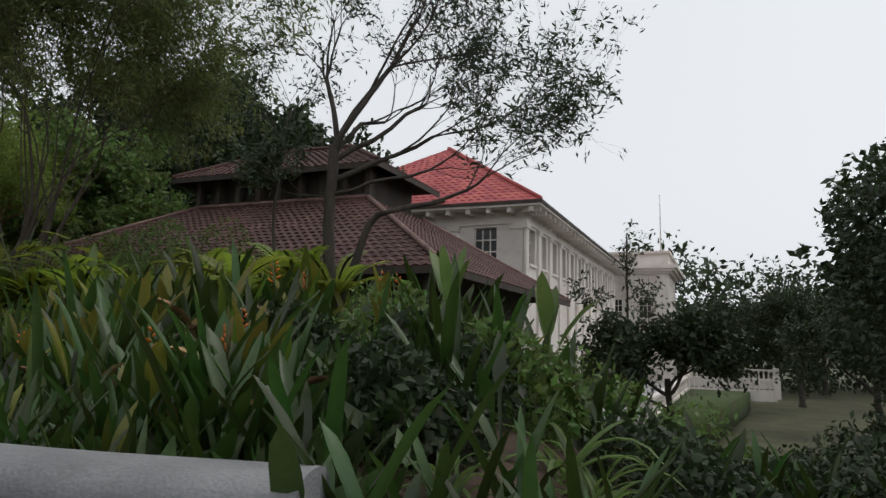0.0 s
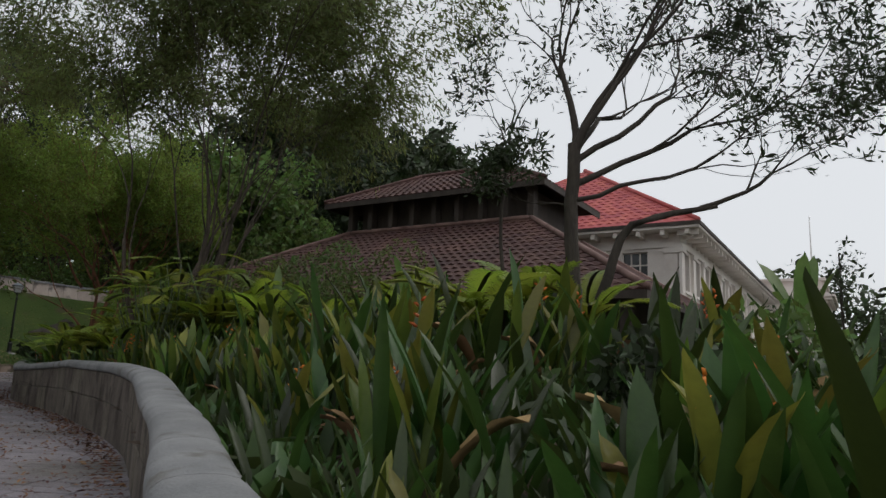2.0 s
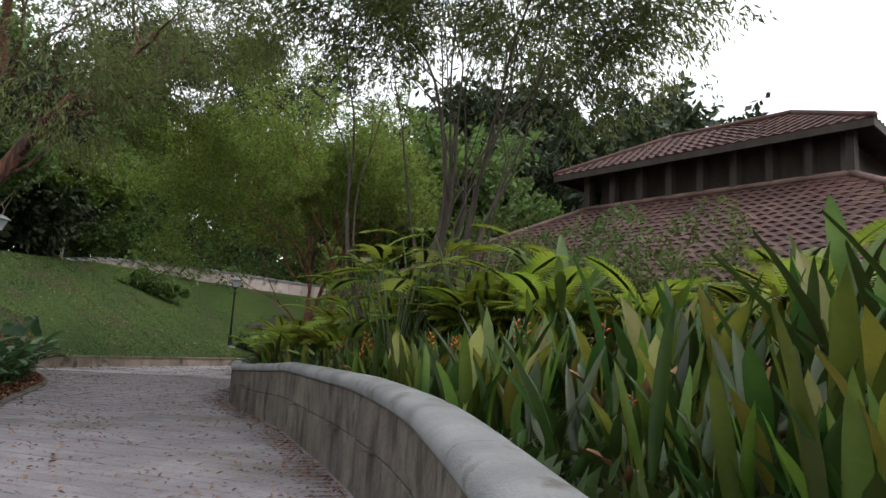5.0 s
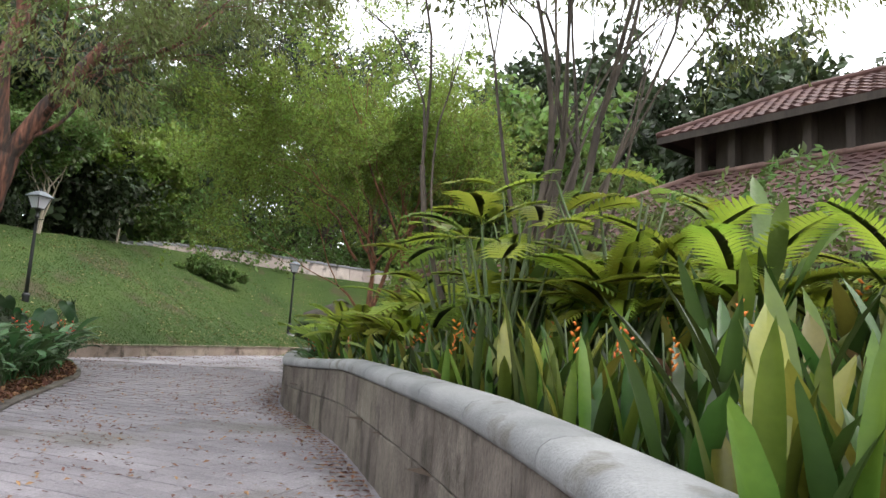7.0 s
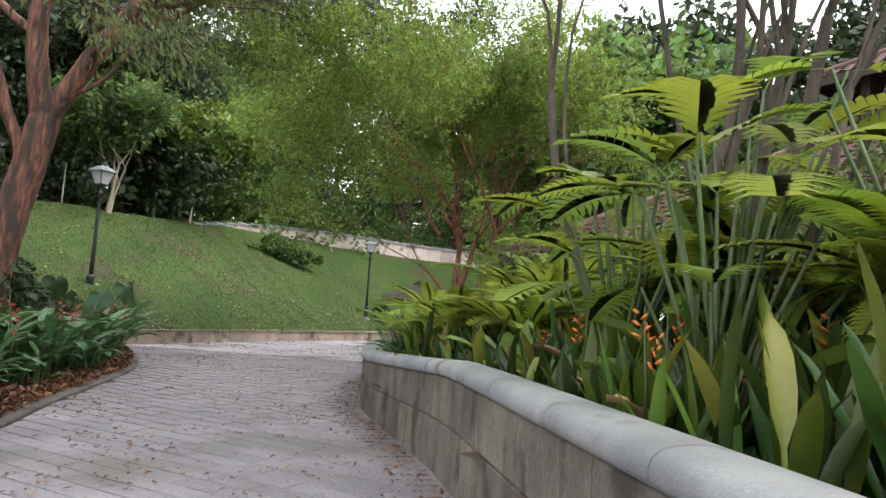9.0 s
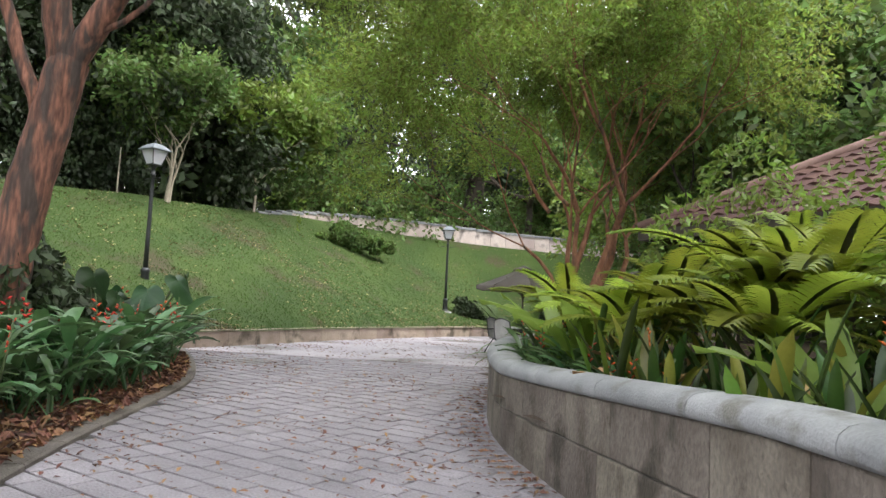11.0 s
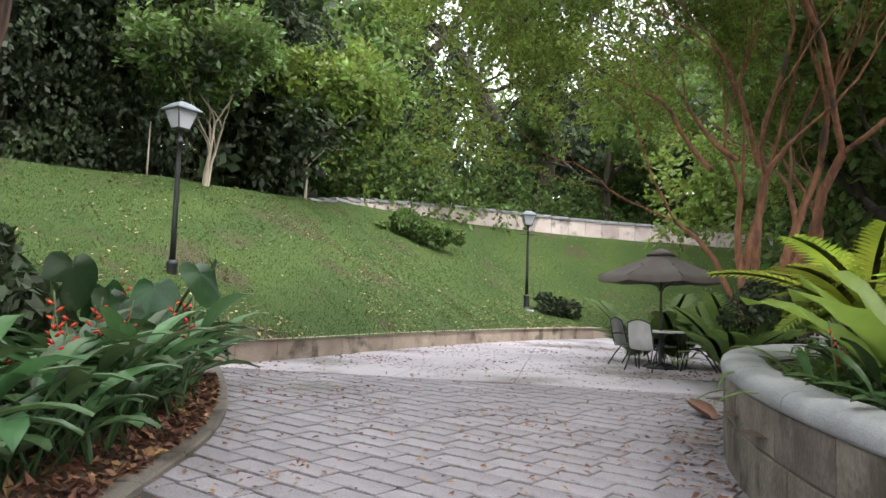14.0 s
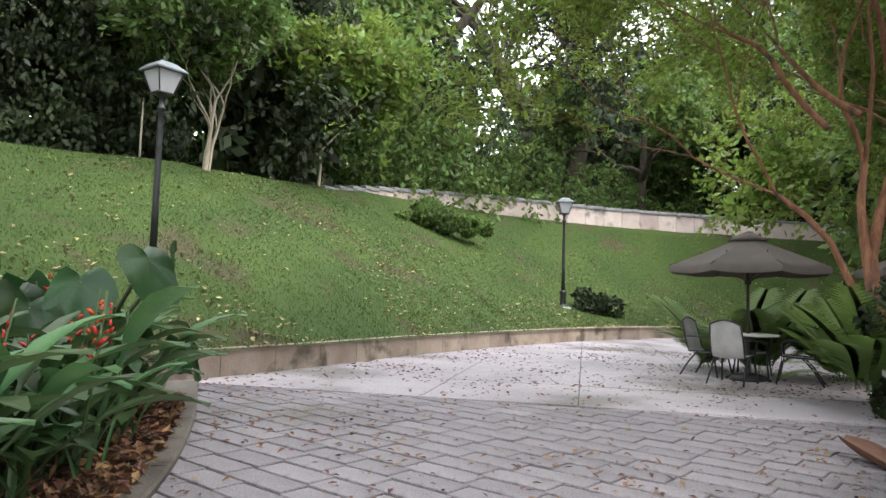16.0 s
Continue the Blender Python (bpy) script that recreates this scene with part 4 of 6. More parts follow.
tree("tree", (-13.55, 12.45, 0.6), [((-0.25, 0.1, 0), (-0.08, 0, 1), 3.6, 0.065), ((0, 0, 0), (0.0, 0.03, 1), 3.9, 0.09), ((0.2, 0.1, 0), (0.04, 0.06, 1), 4.0, 0.09), ((0.45, -0.1, 0), (0.1, 0, 1), 3.5, 0.06), ((-0.1, 0.3, 0), (-0.04, 0.1, 1), 3.7, 0.07), ((0.3, 0.35, 0), (0.1, 0.14, 1), 3.7, 0.075), ((0.6, 0.1, 0), (0.2, 0.1, 1), 3.3, 0.055)], (BARK_GREY, LEAF_OLIVE), "many-stemmed tree with drooping olive leaves", 8, depth=4, kids=(2, 3, 3, 2, 3), spread=0.34, rise=0.12, leaves=34, sprays=3, cloud=0.40, leaf=0.15, width=0.25, droop=0.8, wander=0.08, gaps=-0.4)
tree("tree", (-24.65, 8.7, 0.3), [((1.5, 1.87, 6.9), (0.6, 0.7, 0.7), 2.6, 0.12), ((0.95, 1.17, 5.5), (0.8, 0.1, 0.5), 2.2, 0.07), ((0.75, 0.57, 7.6), (0.1, -0.4, 0.9), 2.4, 0.13), ((0.75, 0.47, 6.6), (0.9, 0.3, 0.7), 2.2, 0.08), ((0.65, 0.37, 6.0), (-0.5, -0.8, 0.6), 2.2, 0.09), ((1.25, 1.57, 6.4), (-0.4, 0.9, 0.4), 2.2, 0.08), ((1.45, 1.77, 6.8), (0.3, 0.9, 0.2), 2.2, 0.07), ((0.85, 0.97, 5.0), (0.4, 0.9, 0.3), 1.8, 0.05)], (BARK_RED, LEAF_OLIVE), "leaning tree with flaking red-brown bark", 13, depth=3, kids=(2, 4, 3, 3), spread=0.6, rise=0.15, leaves=34, sprays=3, cloud=0.36, leaf=0.14, width=0.24, droop=0.8, limbs=[([(0, 0, -0.3), (0.12, 0.15, 1.2), (0.32, 0.4, 2.9), (0.55, 0.7, 4.7)], (0.33, 0.27)), ([(0.52, 0.66, 4.4), (0.9, 1.12, 5.5), (1.55, 1.97, 7.2)], (0.2, 0.13)), ([(0.52, 0.66, 4.4), (0.7, 0.37, 6.1), (0.75, 0.62, 8.0)], (0.21, 0.13)), ([(0.4, 0.5, 3.6), (0.3, 0.0, 5.0), (0.15, -0.5, 6.6)], (0.12, 0.06))])
tree("tree", (-24.15, 19.75, 0.4), [((-0.1, -0.1, 0.75), (-0.26, -0.34, 1), 2.5, 0.085), ((-0.04, 0, 0.8), (-0.12, -0.16, 1), 3.0, 0.10), ((0.02, 0, 0.85), (0.06, 0.06, 1), 3.2, 0.11), ((0.1, 0, 0.8), (0.24, 0.3, 1), 3.0, 0.10), ((0.1, 0.1, 0.75), (0.5, 0.5, 1), 3.0, 0.09), ((0, 0.1, 0.8), (-0.3, 0.3, 1), 2.9, 0.085), ((0.06, -0.06, 0.7), (0.45, -0.12, 1), 2.8, 0.085), ((-0.1, 0.05, 0.9), (-0.4, 0.1, 1), 2.3, 0.06), ((-0.5, -0.4, 3.6), (-0.8, -0.5, 0.9), 2.2, 0.05), ((-0.3, 0, 3.8), (-0.7, 0.25, 0.9), 2.2, 0.05), ((0.2, -0.2, 3.6), (0.5, -0.8, 0.9), 2.2, 0.05)], (BARK_ORANGE, LEAF_GOLD), "fan-stemmed tree with orange bark and feathery leaves", 21, depth=4, kids=(2, 3, 3, 3, 2), spread=0.5, rise=0.2, leaves=52, sprays=4, cloud=0.32, leaf=0.105, width=0.38, droop=0.15, limbs=[([(0, 0, -0.3), (0.02, 0, 0.35), (0, 0, 0.9)], (0.21, 0.2))])
tree("tree", (-50.6, 36.2, 5.2), [((-0.9, -1.4, 7.0), (-0.4, -0.6, 0.9), 5.0, 0.45), ((-1.8, -2.4, 9.6), (-0.2, -0.5, 0.8), 5.0, 0.4), ((0.9, 1.0, 8.8), (0.2, 0.4, 0.9), 5.0, 0.4), ((0.2, 0.2, 12), (-0.2, 0.1, 1), 4.0, 0.35), ((-0.8, -1.2, 6.0), (0.5, -0.9, 0.5), 4.0, 0.25)], (BARK_GREY, LEAF_DARK), "old tree with leaning vine-covered trunks", 31, depth=3, kids=(2, 3, 3, 3), spread=0.7, rise=0.1, leaves=30, sprays=3, cloud=0.7, leaf=0.34, width=0.45, limbs=[([(-0.2, -0.3, -0.5), (-0.5, -0.8, 3.5), (-1.1, -1.5, 7.5), (-2.0, -2.7, 10.2), (-2.9, -4.0, 12.4)], (0.95, 0.4)), ([(0.5, 0.5, -0.5), (0.8, 0.9, 4.5), (1.1, 1.2, 9.0), (0.2, 0.2, 12.5)], (0.75, 0.4))])
tree("tree", (-49.0, 28.0, 5.4), [((0, 0, 9.5), (0.2, 0.4, 1), 4.0, 0.3), ((0, 0, 9), (-0.2, -0.5, 0.9), 4.0, 0.3), ((0.1, 0.2, 7.4), (0.5, 0.9, 0.1), 4.0, 0.2)], (BARK_GREY, LEAF_DARK), "tall dark tree with a bare pale lower branch", 33, depth=3, kids=(2, 3, 3, 3), spread=0.7, rise=0.1, leaves=26, sprays=3, cloud=0.7, leaf=0.32, width=0.45, limbs=[([(0, 0, -0.5), (0.1, 0.1, 4), (0, 0.2, 7), (0, 0, 10)], (0.5, 0.3)), ([(0.1, 0.1, 7.8), (-0.2, -0.6, 6.4), (-0.5, -1.3, 5.2)], (0.2, 0.08))])


def woods(spots, seed0, group, label):
    rng = random.Random(seed0)
    for k, (x, y, z, h, mat, bark, size) in enumerate(spots):
        stems = []
        n = 4
        for j in range(n):
            a = 2 * math.pi * (j + rng.random()) / n
            stems.append(((0, 0, h * rng.uniform(0.16, 0.34)), (0.75 * math.cos(a), 0.75 * math.sin(a), rng.uniform(0.5, 1.1)), h * 0.24, 0.016 * h))
        tree("tree", (x, y, z), stems, (bark, mat), label, seed0 + k, depth=3, kids=(2, 3, 3, 3), spread=0.7, rise=0.12, leaves=int(30 * size), sprays=3, cloud=0.055 * h, leaf=0.026 * h, width=0.5, group=group, limbs=[([(0, 0, -0.4), (rng.uniform(-0.2, 0.2), 0, h * 0.2), (0, rng.uniform(-0.3, 0.3), h * 0.5)], (0.024 * h, 0.012 * h))])


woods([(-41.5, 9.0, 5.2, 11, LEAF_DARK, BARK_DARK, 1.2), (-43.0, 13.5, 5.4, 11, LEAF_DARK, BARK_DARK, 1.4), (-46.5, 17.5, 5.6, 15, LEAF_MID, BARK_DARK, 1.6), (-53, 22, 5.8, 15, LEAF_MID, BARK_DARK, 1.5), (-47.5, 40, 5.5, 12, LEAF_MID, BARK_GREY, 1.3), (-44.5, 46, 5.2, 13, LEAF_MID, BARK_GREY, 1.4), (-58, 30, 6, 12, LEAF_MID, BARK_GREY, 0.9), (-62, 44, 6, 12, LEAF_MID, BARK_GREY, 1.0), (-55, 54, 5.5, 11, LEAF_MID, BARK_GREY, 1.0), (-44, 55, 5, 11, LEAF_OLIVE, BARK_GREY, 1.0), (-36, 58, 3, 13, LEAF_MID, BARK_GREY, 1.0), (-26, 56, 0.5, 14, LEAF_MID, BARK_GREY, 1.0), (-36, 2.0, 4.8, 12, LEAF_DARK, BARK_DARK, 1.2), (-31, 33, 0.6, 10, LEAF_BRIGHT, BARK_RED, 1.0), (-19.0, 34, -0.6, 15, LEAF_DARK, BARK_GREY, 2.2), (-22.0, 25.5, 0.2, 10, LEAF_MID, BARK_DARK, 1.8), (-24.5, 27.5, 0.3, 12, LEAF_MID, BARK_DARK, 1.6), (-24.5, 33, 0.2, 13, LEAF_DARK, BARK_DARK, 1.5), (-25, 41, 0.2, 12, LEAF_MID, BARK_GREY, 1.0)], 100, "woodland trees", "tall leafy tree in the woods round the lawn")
woods([(-30.0, 5.0, 1.2, 9, LEAF_DARK, BARK_DARK, 1.2), (-25, 1, 0.6, 10, LEAF_DARK, BARK_DARK, 1.0), (-17, -4, 0.4, 10, LEAF_DARK, BARK_DARK, 0.8)], 160, "trees behind the drive", "dark tree behind the flower bed")
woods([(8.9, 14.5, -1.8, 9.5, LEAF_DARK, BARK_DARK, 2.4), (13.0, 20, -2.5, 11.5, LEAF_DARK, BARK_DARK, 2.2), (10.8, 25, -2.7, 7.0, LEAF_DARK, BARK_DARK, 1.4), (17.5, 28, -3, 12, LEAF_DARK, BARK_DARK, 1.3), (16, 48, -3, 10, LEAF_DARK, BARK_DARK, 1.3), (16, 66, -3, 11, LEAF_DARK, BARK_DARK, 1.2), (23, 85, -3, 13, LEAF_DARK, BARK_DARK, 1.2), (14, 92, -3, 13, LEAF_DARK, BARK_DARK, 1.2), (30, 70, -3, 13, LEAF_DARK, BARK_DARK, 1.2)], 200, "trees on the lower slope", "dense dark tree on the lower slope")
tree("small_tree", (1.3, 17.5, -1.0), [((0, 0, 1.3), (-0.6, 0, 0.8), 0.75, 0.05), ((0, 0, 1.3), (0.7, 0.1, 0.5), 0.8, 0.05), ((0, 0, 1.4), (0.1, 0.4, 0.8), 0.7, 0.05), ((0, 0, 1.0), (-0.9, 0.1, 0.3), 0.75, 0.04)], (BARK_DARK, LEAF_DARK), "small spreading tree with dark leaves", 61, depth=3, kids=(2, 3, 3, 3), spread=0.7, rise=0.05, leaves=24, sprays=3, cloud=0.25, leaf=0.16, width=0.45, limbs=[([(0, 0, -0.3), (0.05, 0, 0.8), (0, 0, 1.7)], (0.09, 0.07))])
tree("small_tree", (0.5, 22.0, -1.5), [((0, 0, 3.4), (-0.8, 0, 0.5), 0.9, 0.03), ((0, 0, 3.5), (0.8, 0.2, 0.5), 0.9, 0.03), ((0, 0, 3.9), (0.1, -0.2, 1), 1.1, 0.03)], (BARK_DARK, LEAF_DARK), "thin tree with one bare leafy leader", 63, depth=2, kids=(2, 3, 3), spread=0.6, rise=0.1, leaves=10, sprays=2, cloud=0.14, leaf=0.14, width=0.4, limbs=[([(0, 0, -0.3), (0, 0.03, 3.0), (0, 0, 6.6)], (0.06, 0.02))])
tree("small_tree", (-42.7, 19.0, 5.2), [((0, 0, 1.4), (0.5, 0.3, 0.8), 1.7, 0.05), ((0, 0, 1.5), (-0.5, 0.4, 0.8), 1.7, 0.05), ((0, 0, 1.7), (0.1, -0.5, 0.9), 1.8, 0.05), ((0, 0, 1.7), (0, 0.1, 1), 1.8, 0.05)], (BARK_PALE, LEAF_BRIGHT), "young tree with fresh broad bright leaves", 301, depth=3, kids=(2, 3, 3, 3), spread=0.55, rise=0.3, leaves=24, sprays=3, cloud=0.3, leaf=0.30, width=0.45, limbs=[([(0, 0, -0.3), (0.05, 0.05, 0.8), (0, 0, 1.8)], (0.07, 0.05))])
tree("small_tree", (-39.3, 14.5, 5.0), [((0, 0, 0), (0.15, 0.1, 1), 2.0, 0.07), ((0.1, 0, 0), (-0.15, 0, 1), 2.0, 0.06), ((0, 0.1, 0), (0, 0.3, 1), 1.9, 0.06)], (BARK_PALE, LEAF_MID), "pale many-stemmed young tree on the bank", 305, depth=3, kids=(2, 3, 3, 3), spread=0.6, rise=0.2, leaves=26, sprays=3, cloud=0.3, leaf=0.24, width=0.4)
rng_h = random.Random(4)
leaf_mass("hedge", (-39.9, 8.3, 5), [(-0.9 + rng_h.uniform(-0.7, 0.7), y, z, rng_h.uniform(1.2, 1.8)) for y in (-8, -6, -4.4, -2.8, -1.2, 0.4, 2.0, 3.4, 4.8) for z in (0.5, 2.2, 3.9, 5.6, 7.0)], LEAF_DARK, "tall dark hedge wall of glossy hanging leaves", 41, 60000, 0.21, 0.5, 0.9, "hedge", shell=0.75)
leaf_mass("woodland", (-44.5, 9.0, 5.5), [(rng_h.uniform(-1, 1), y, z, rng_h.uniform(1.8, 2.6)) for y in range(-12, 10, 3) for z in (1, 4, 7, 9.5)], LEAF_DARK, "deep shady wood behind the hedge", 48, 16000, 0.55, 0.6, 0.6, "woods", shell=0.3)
leaf_mass("undergrowth", (-47, 22, 5.4), [(rng_h.uniform(-3, 1.5) - 0.10 * abs(y - 6), y, z, rng_h.uniform(1.3, 2.4)) for y in range(-10, 34, 2) for z in (0.6, 2.6)], LEAF_MID, "shady undergrowth behind the boundary wall", 44, 40000, 0.30, 0.5, 0.5, "undergrowth", shell=0.6)
leaf_mass("woodland", (-66, 34, 6), [(rng_h.uniform(-6, 4), y, z, rng_h.uniform(3, 5)) for y in range(-40, 46, 5) for z in (2, 7, 12)], LEAF_MID, "distant pale woodland", 45, 46000, 0.6, 0.5, 0.5, "woods", shell=0.6)
leaf_mass("woodland", (-14, 74, 2), [(x, rng_h.uniform(-5, 5), z, rng_h.uniform(3.5, 5.5)) for x in range(-44, 8, 6) for z in (0, 6)], LEAF_MID, "distant woodland behind the garden", 46, 26000, 0.7, 0.5, 0.5, "woods", shell=0.6)
leaf_mass("woodland", (30, 105, -3), [(x, rng_h.uniform(-8, 8) - 0.5 * abs(x), z, rng_h.uniform(5, 8)) for x in range(-24, 40, 7) for z in (2, 9)], LEAF_DARK, "distant dark wooded slope", 47, 26000, 0.9, 0.5, 0.5, "woods", shell=0.6)
leaf_mass("shrub", (-42.7, 23.2, 4.6), [(0, 0, 0.3, 0.55), (0.5, 0.8, 0.1, 0.5), (0.9, 1.7, -0.1, 0.45), (0.1, -0.9, 0.3, 0.4), (-0.3, 0.5, 0.5, 0.5), (0.9, 2.4, -0.2, 0.3)], LEAF_MID, "low spreading shrub on the lawn by the wall", 42, 6000, 0.22, 0.35, 0.3, "shrub", kind="")
leaf_mass("shrub", (-37.9, 27.1, 1.45), [(0, 0, 0.25, 0.5), (0.3, 0.5, 0.15, 0.4), (0.5, 0.9, 0.05, 0.35)], LEAF_DARK, "small dark shrub at the foot of a lamp", 43, 900, 0.22, 0.6, 0.2, "shrub", kind="")
for k, (x, y, z, r) in enumerate([(1.6, 4.6, -0.5, 0.6), (2.6, 5.6, -0.7, 0.7), (0.9, 5.6, -0.3, 0.6), (3.6, 4.4, -0.8, 0.7), (3.2, 7.4, -1.0, 0.9), (-1.9, 7.6, 0.7, 0.8), (-0.9, 6.4, 0.4, 0.7), (0.1, 7.6, 0.1, 0.8), (-2.6, 8.8, 0.8, 0.7), (1.2, 9.5, -0.4, 0.9), (-0.6, 10.5, 0.2, 1.0)]):
    leaf_mass("bush", (x, y, z), [(0, 0, 0.3, r), (r * 0.7, 0.2, 0.1, r * 0.7), (-r * 0.6, -0.2, 0.2, r * 0.7)], LEAF_DARK if k < 5 else LEAF_MID, "bushy plant with small fresh green leaves", 70 + k, 2600, 0.10, 0.5, 0.1, "bush", kind="")
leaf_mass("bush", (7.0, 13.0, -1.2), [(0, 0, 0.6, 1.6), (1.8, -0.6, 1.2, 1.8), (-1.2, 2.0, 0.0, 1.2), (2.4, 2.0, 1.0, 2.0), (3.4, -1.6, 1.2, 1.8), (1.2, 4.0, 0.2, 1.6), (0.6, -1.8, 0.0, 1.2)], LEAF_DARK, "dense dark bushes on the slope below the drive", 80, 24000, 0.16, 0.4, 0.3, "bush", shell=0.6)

# large dark trees far beyond the pavilion
woods([(-41.5, 66, 0, 31, LEAF_DARK, BARK_DARK, 2.6), (-54, 62, 2, 31, LEAF_DARK, BARK_DARK, 2.6), (-33, 46, 0, 19, LEAF_DARK, BARK_DARK, 2.4)], 240, "far woodland trees", "very tall dense tree beyond the garden")

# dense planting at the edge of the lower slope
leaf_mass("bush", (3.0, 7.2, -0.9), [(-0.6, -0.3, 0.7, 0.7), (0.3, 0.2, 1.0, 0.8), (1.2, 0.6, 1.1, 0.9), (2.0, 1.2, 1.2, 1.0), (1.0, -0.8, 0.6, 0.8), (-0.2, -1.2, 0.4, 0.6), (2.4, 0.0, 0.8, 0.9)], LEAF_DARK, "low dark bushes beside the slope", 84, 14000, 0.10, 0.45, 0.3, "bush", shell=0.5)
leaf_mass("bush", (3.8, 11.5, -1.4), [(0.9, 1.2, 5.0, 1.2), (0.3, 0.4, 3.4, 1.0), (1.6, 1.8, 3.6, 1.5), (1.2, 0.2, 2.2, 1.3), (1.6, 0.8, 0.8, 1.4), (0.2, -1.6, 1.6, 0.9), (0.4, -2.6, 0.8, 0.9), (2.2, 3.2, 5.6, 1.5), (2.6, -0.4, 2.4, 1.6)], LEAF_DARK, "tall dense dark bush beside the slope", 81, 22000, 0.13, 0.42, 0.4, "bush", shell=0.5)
for k, (x, y, z, r) in enumerate(((-14.2, 16.6, 1.0, 1.0), (-12.6, 15.6, 1.0, 0.9), (-16.2, 16.4, 1.0, 1.0), (-18.3, 16.3, 0.9, 0.9), (-10.6, 14.2, 1.0, 0.9), (-9.2, 14.4, 0.9, 1.1), (-11.8, 15.2, 0.9, 1.2), (-13.2, 14.6, 1.0, 1.1))):
    leaf_mass("shrub", (x, y, z), [(0, 0, 0.8, r), (0.6, 0.3, 1.9, r * 0.7), (-0.6, -0.1, 1.7, r * 0.75), (0.1, 0.2, 2.7, r * 0.6)], LEAF_OLIVE if k > 4 else LEAF_MID if k in (1, 4) else LEAF_BRIGHT, "loose leafy shrub before the pavilion", 90 + k, 3200, 0.13, 0.35, 0.3, "shrub", kind="", trunk=[([(0.05 * j - 0.1, 0.06 * j, -0.3), (0.1 * j - 0.2, 0.02, 0.8), (0.35 * j - 0.5, 0.1, 1.9)], 0.02, 5) for j in range(4)])

for k, (x, y, r) in enumerate(((-1.9, 6.1, 0.7), (-1.35, 4.9, 0.5), (-1.3, 3.9, 0.4), (-0.9, 5.4, 0.5), (0.2, 5.2, 0.55), (0.6, 6.6, 0.6), (-2.6, 5.2, 0.5))):
    leaf_mass("bush", (x, y, bed_z(x, y)), [(0, 0, 0.25, r), (r * 0.7, 0.2, 0.1, r * 0.7), (-r * 0.6, -0.2, 0.15, r * 0.7)], LEAF_MID if k in (0, 3) else LEAF_DARK, "bushy plant with small fresh green leaves", 170 + k, 2600, 0.09, 0.5, 0.1, "bush", kind="")
leaf_mass("bush", (2.2, 8.3, -0.9), [(-0.4, -0.4, 0.5, 0.7), (0.5, -0.6, 0.8, 0.8), (0.8, 0.8, 0.6, 0.9), (-0.6, -1.6, 0.4, 0.6), (-0.2, 0.9, 0.2, 0.8), (1.0, 2.0, 0.4, 1.0), (0.3, 2.4, 0.0, 0.9)], LEAF_DARK, "low dark bushes on the edge of the slope", 82, 12000, 0.11, 0.45, 0.3, "bush", shell=0.5)

leaf_mass("shrub", (-25.3, 9.75, 0.45), [(0, 0, 0.6, 0.6), (-0.6, -0.3, 1.0, 0.6), (0.5, 0.1, 0.9, 0.5), (0.1, -0.4, 1.4, 0.5), (-1.2, -0.1, 0.7, 0.6), (-0.5, -0.8, 1.6, 0.6), (0.7, -0.7, 1.2, 0.6)], LEAF_DARK, "tall broad-leaved dark shrub behind the flower bed", 83, 3600, 0.20, 0.42, 0.5, "shrub", kind="", shell=0.5)

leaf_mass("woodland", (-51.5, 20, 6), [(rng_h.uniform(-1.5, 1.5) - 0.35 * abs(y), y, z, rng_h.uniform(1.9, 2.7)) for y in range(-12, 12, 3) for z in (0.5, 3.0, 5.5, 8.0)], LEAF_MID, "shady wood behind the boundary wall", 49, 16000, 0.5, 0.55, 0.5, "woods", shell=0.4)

# ---------------------------------------------------------------- plants


def blade(length, width, bend, fold, rng, wave=0.02, n=8, stalk=0.25, tip=1.0):
    """A long leaf with a stalk, rising along z and bending along x, folded on its midrib."""
    s = Shape()
    pts = []
    x = z = 0.0
    ang = math.radians(rng.uniform(2, 8))
    rows = []
    for i in range(n + 1):
        u = i / n
        if u < stalk:
            w = 0.012
        else:
            k = (u - stalk) / (1 - stalk)
            w = max(0.004, width / 2 * (math.sin(math.pi * min(1, k * 0.95 + 0.05) ** 0.95) ** 0.55))
        t = (math.cos(ang), math.sin(ang))
        lift = fold * w
        wv = wave * math.sin(u * 17 + rng.uniform(0, 0.6)) if u > stalk else 0
        rows.append([(x - t[0] * lift, -w, z + t[1] * lift + wv), (x, 0, z), (x - t[0] * lift, w, z + t[1] * lift - wv)])
        step = length / n
        x += math.sin(ang) * step
        z += math.cos(ang) * step
        ang += bend / n * (0.4 + 1.6 * u)
    v = [p for r in rows for p in r]
    f = []
    for i in range(n):
        for j in range(2):
            a = i * 3 + j
            f.append((a, a + 1, a + 4, a + 3))
    return s.add(v, f)


def heliconia_flower(rng, size=1.0):
    s = Shape()
    s.tube([(0, 0, 0), (0.02, 0, 0.3), (0.03, 0.01, 0.55 * size)], [0.008, 0.007, 0.006], 5)
    return s


def bracts(rng, n=6, size=1.0, h=0.5):
    s = Shape()
    for k in range(n):
        z = h * size * (0.55 + 0.45 * k / n) + 0.05
        a = (k % 2) * math.pi + rng.uniform(-0.4, 0.4)
        L = size * 0.085 * (1.2 - 0.6 * k / n)
        d = Vector((math.cos(a), math.sin(a), 0.55))
        p = Vector((0.03, 0.01, z))
        e = Vector((-math.sin(a), math.cos(a), 0)) * 0.010 * size
        s.add([p - e, p + e, p + d * L * 0.5 + e * 0.8 + UP * 0.012, p + d * L, p + d * L * 0.5 - e * 0.8 + UP * 0.012, p + d * L * 0.45 - UP * 0.016], [(0, 1, 2, 4), (4, 2, 3), (0, 5, 1), (1, 5, 2), (2, 5, 3), (3, 5, 4), (4, 5, 0)])
    return s


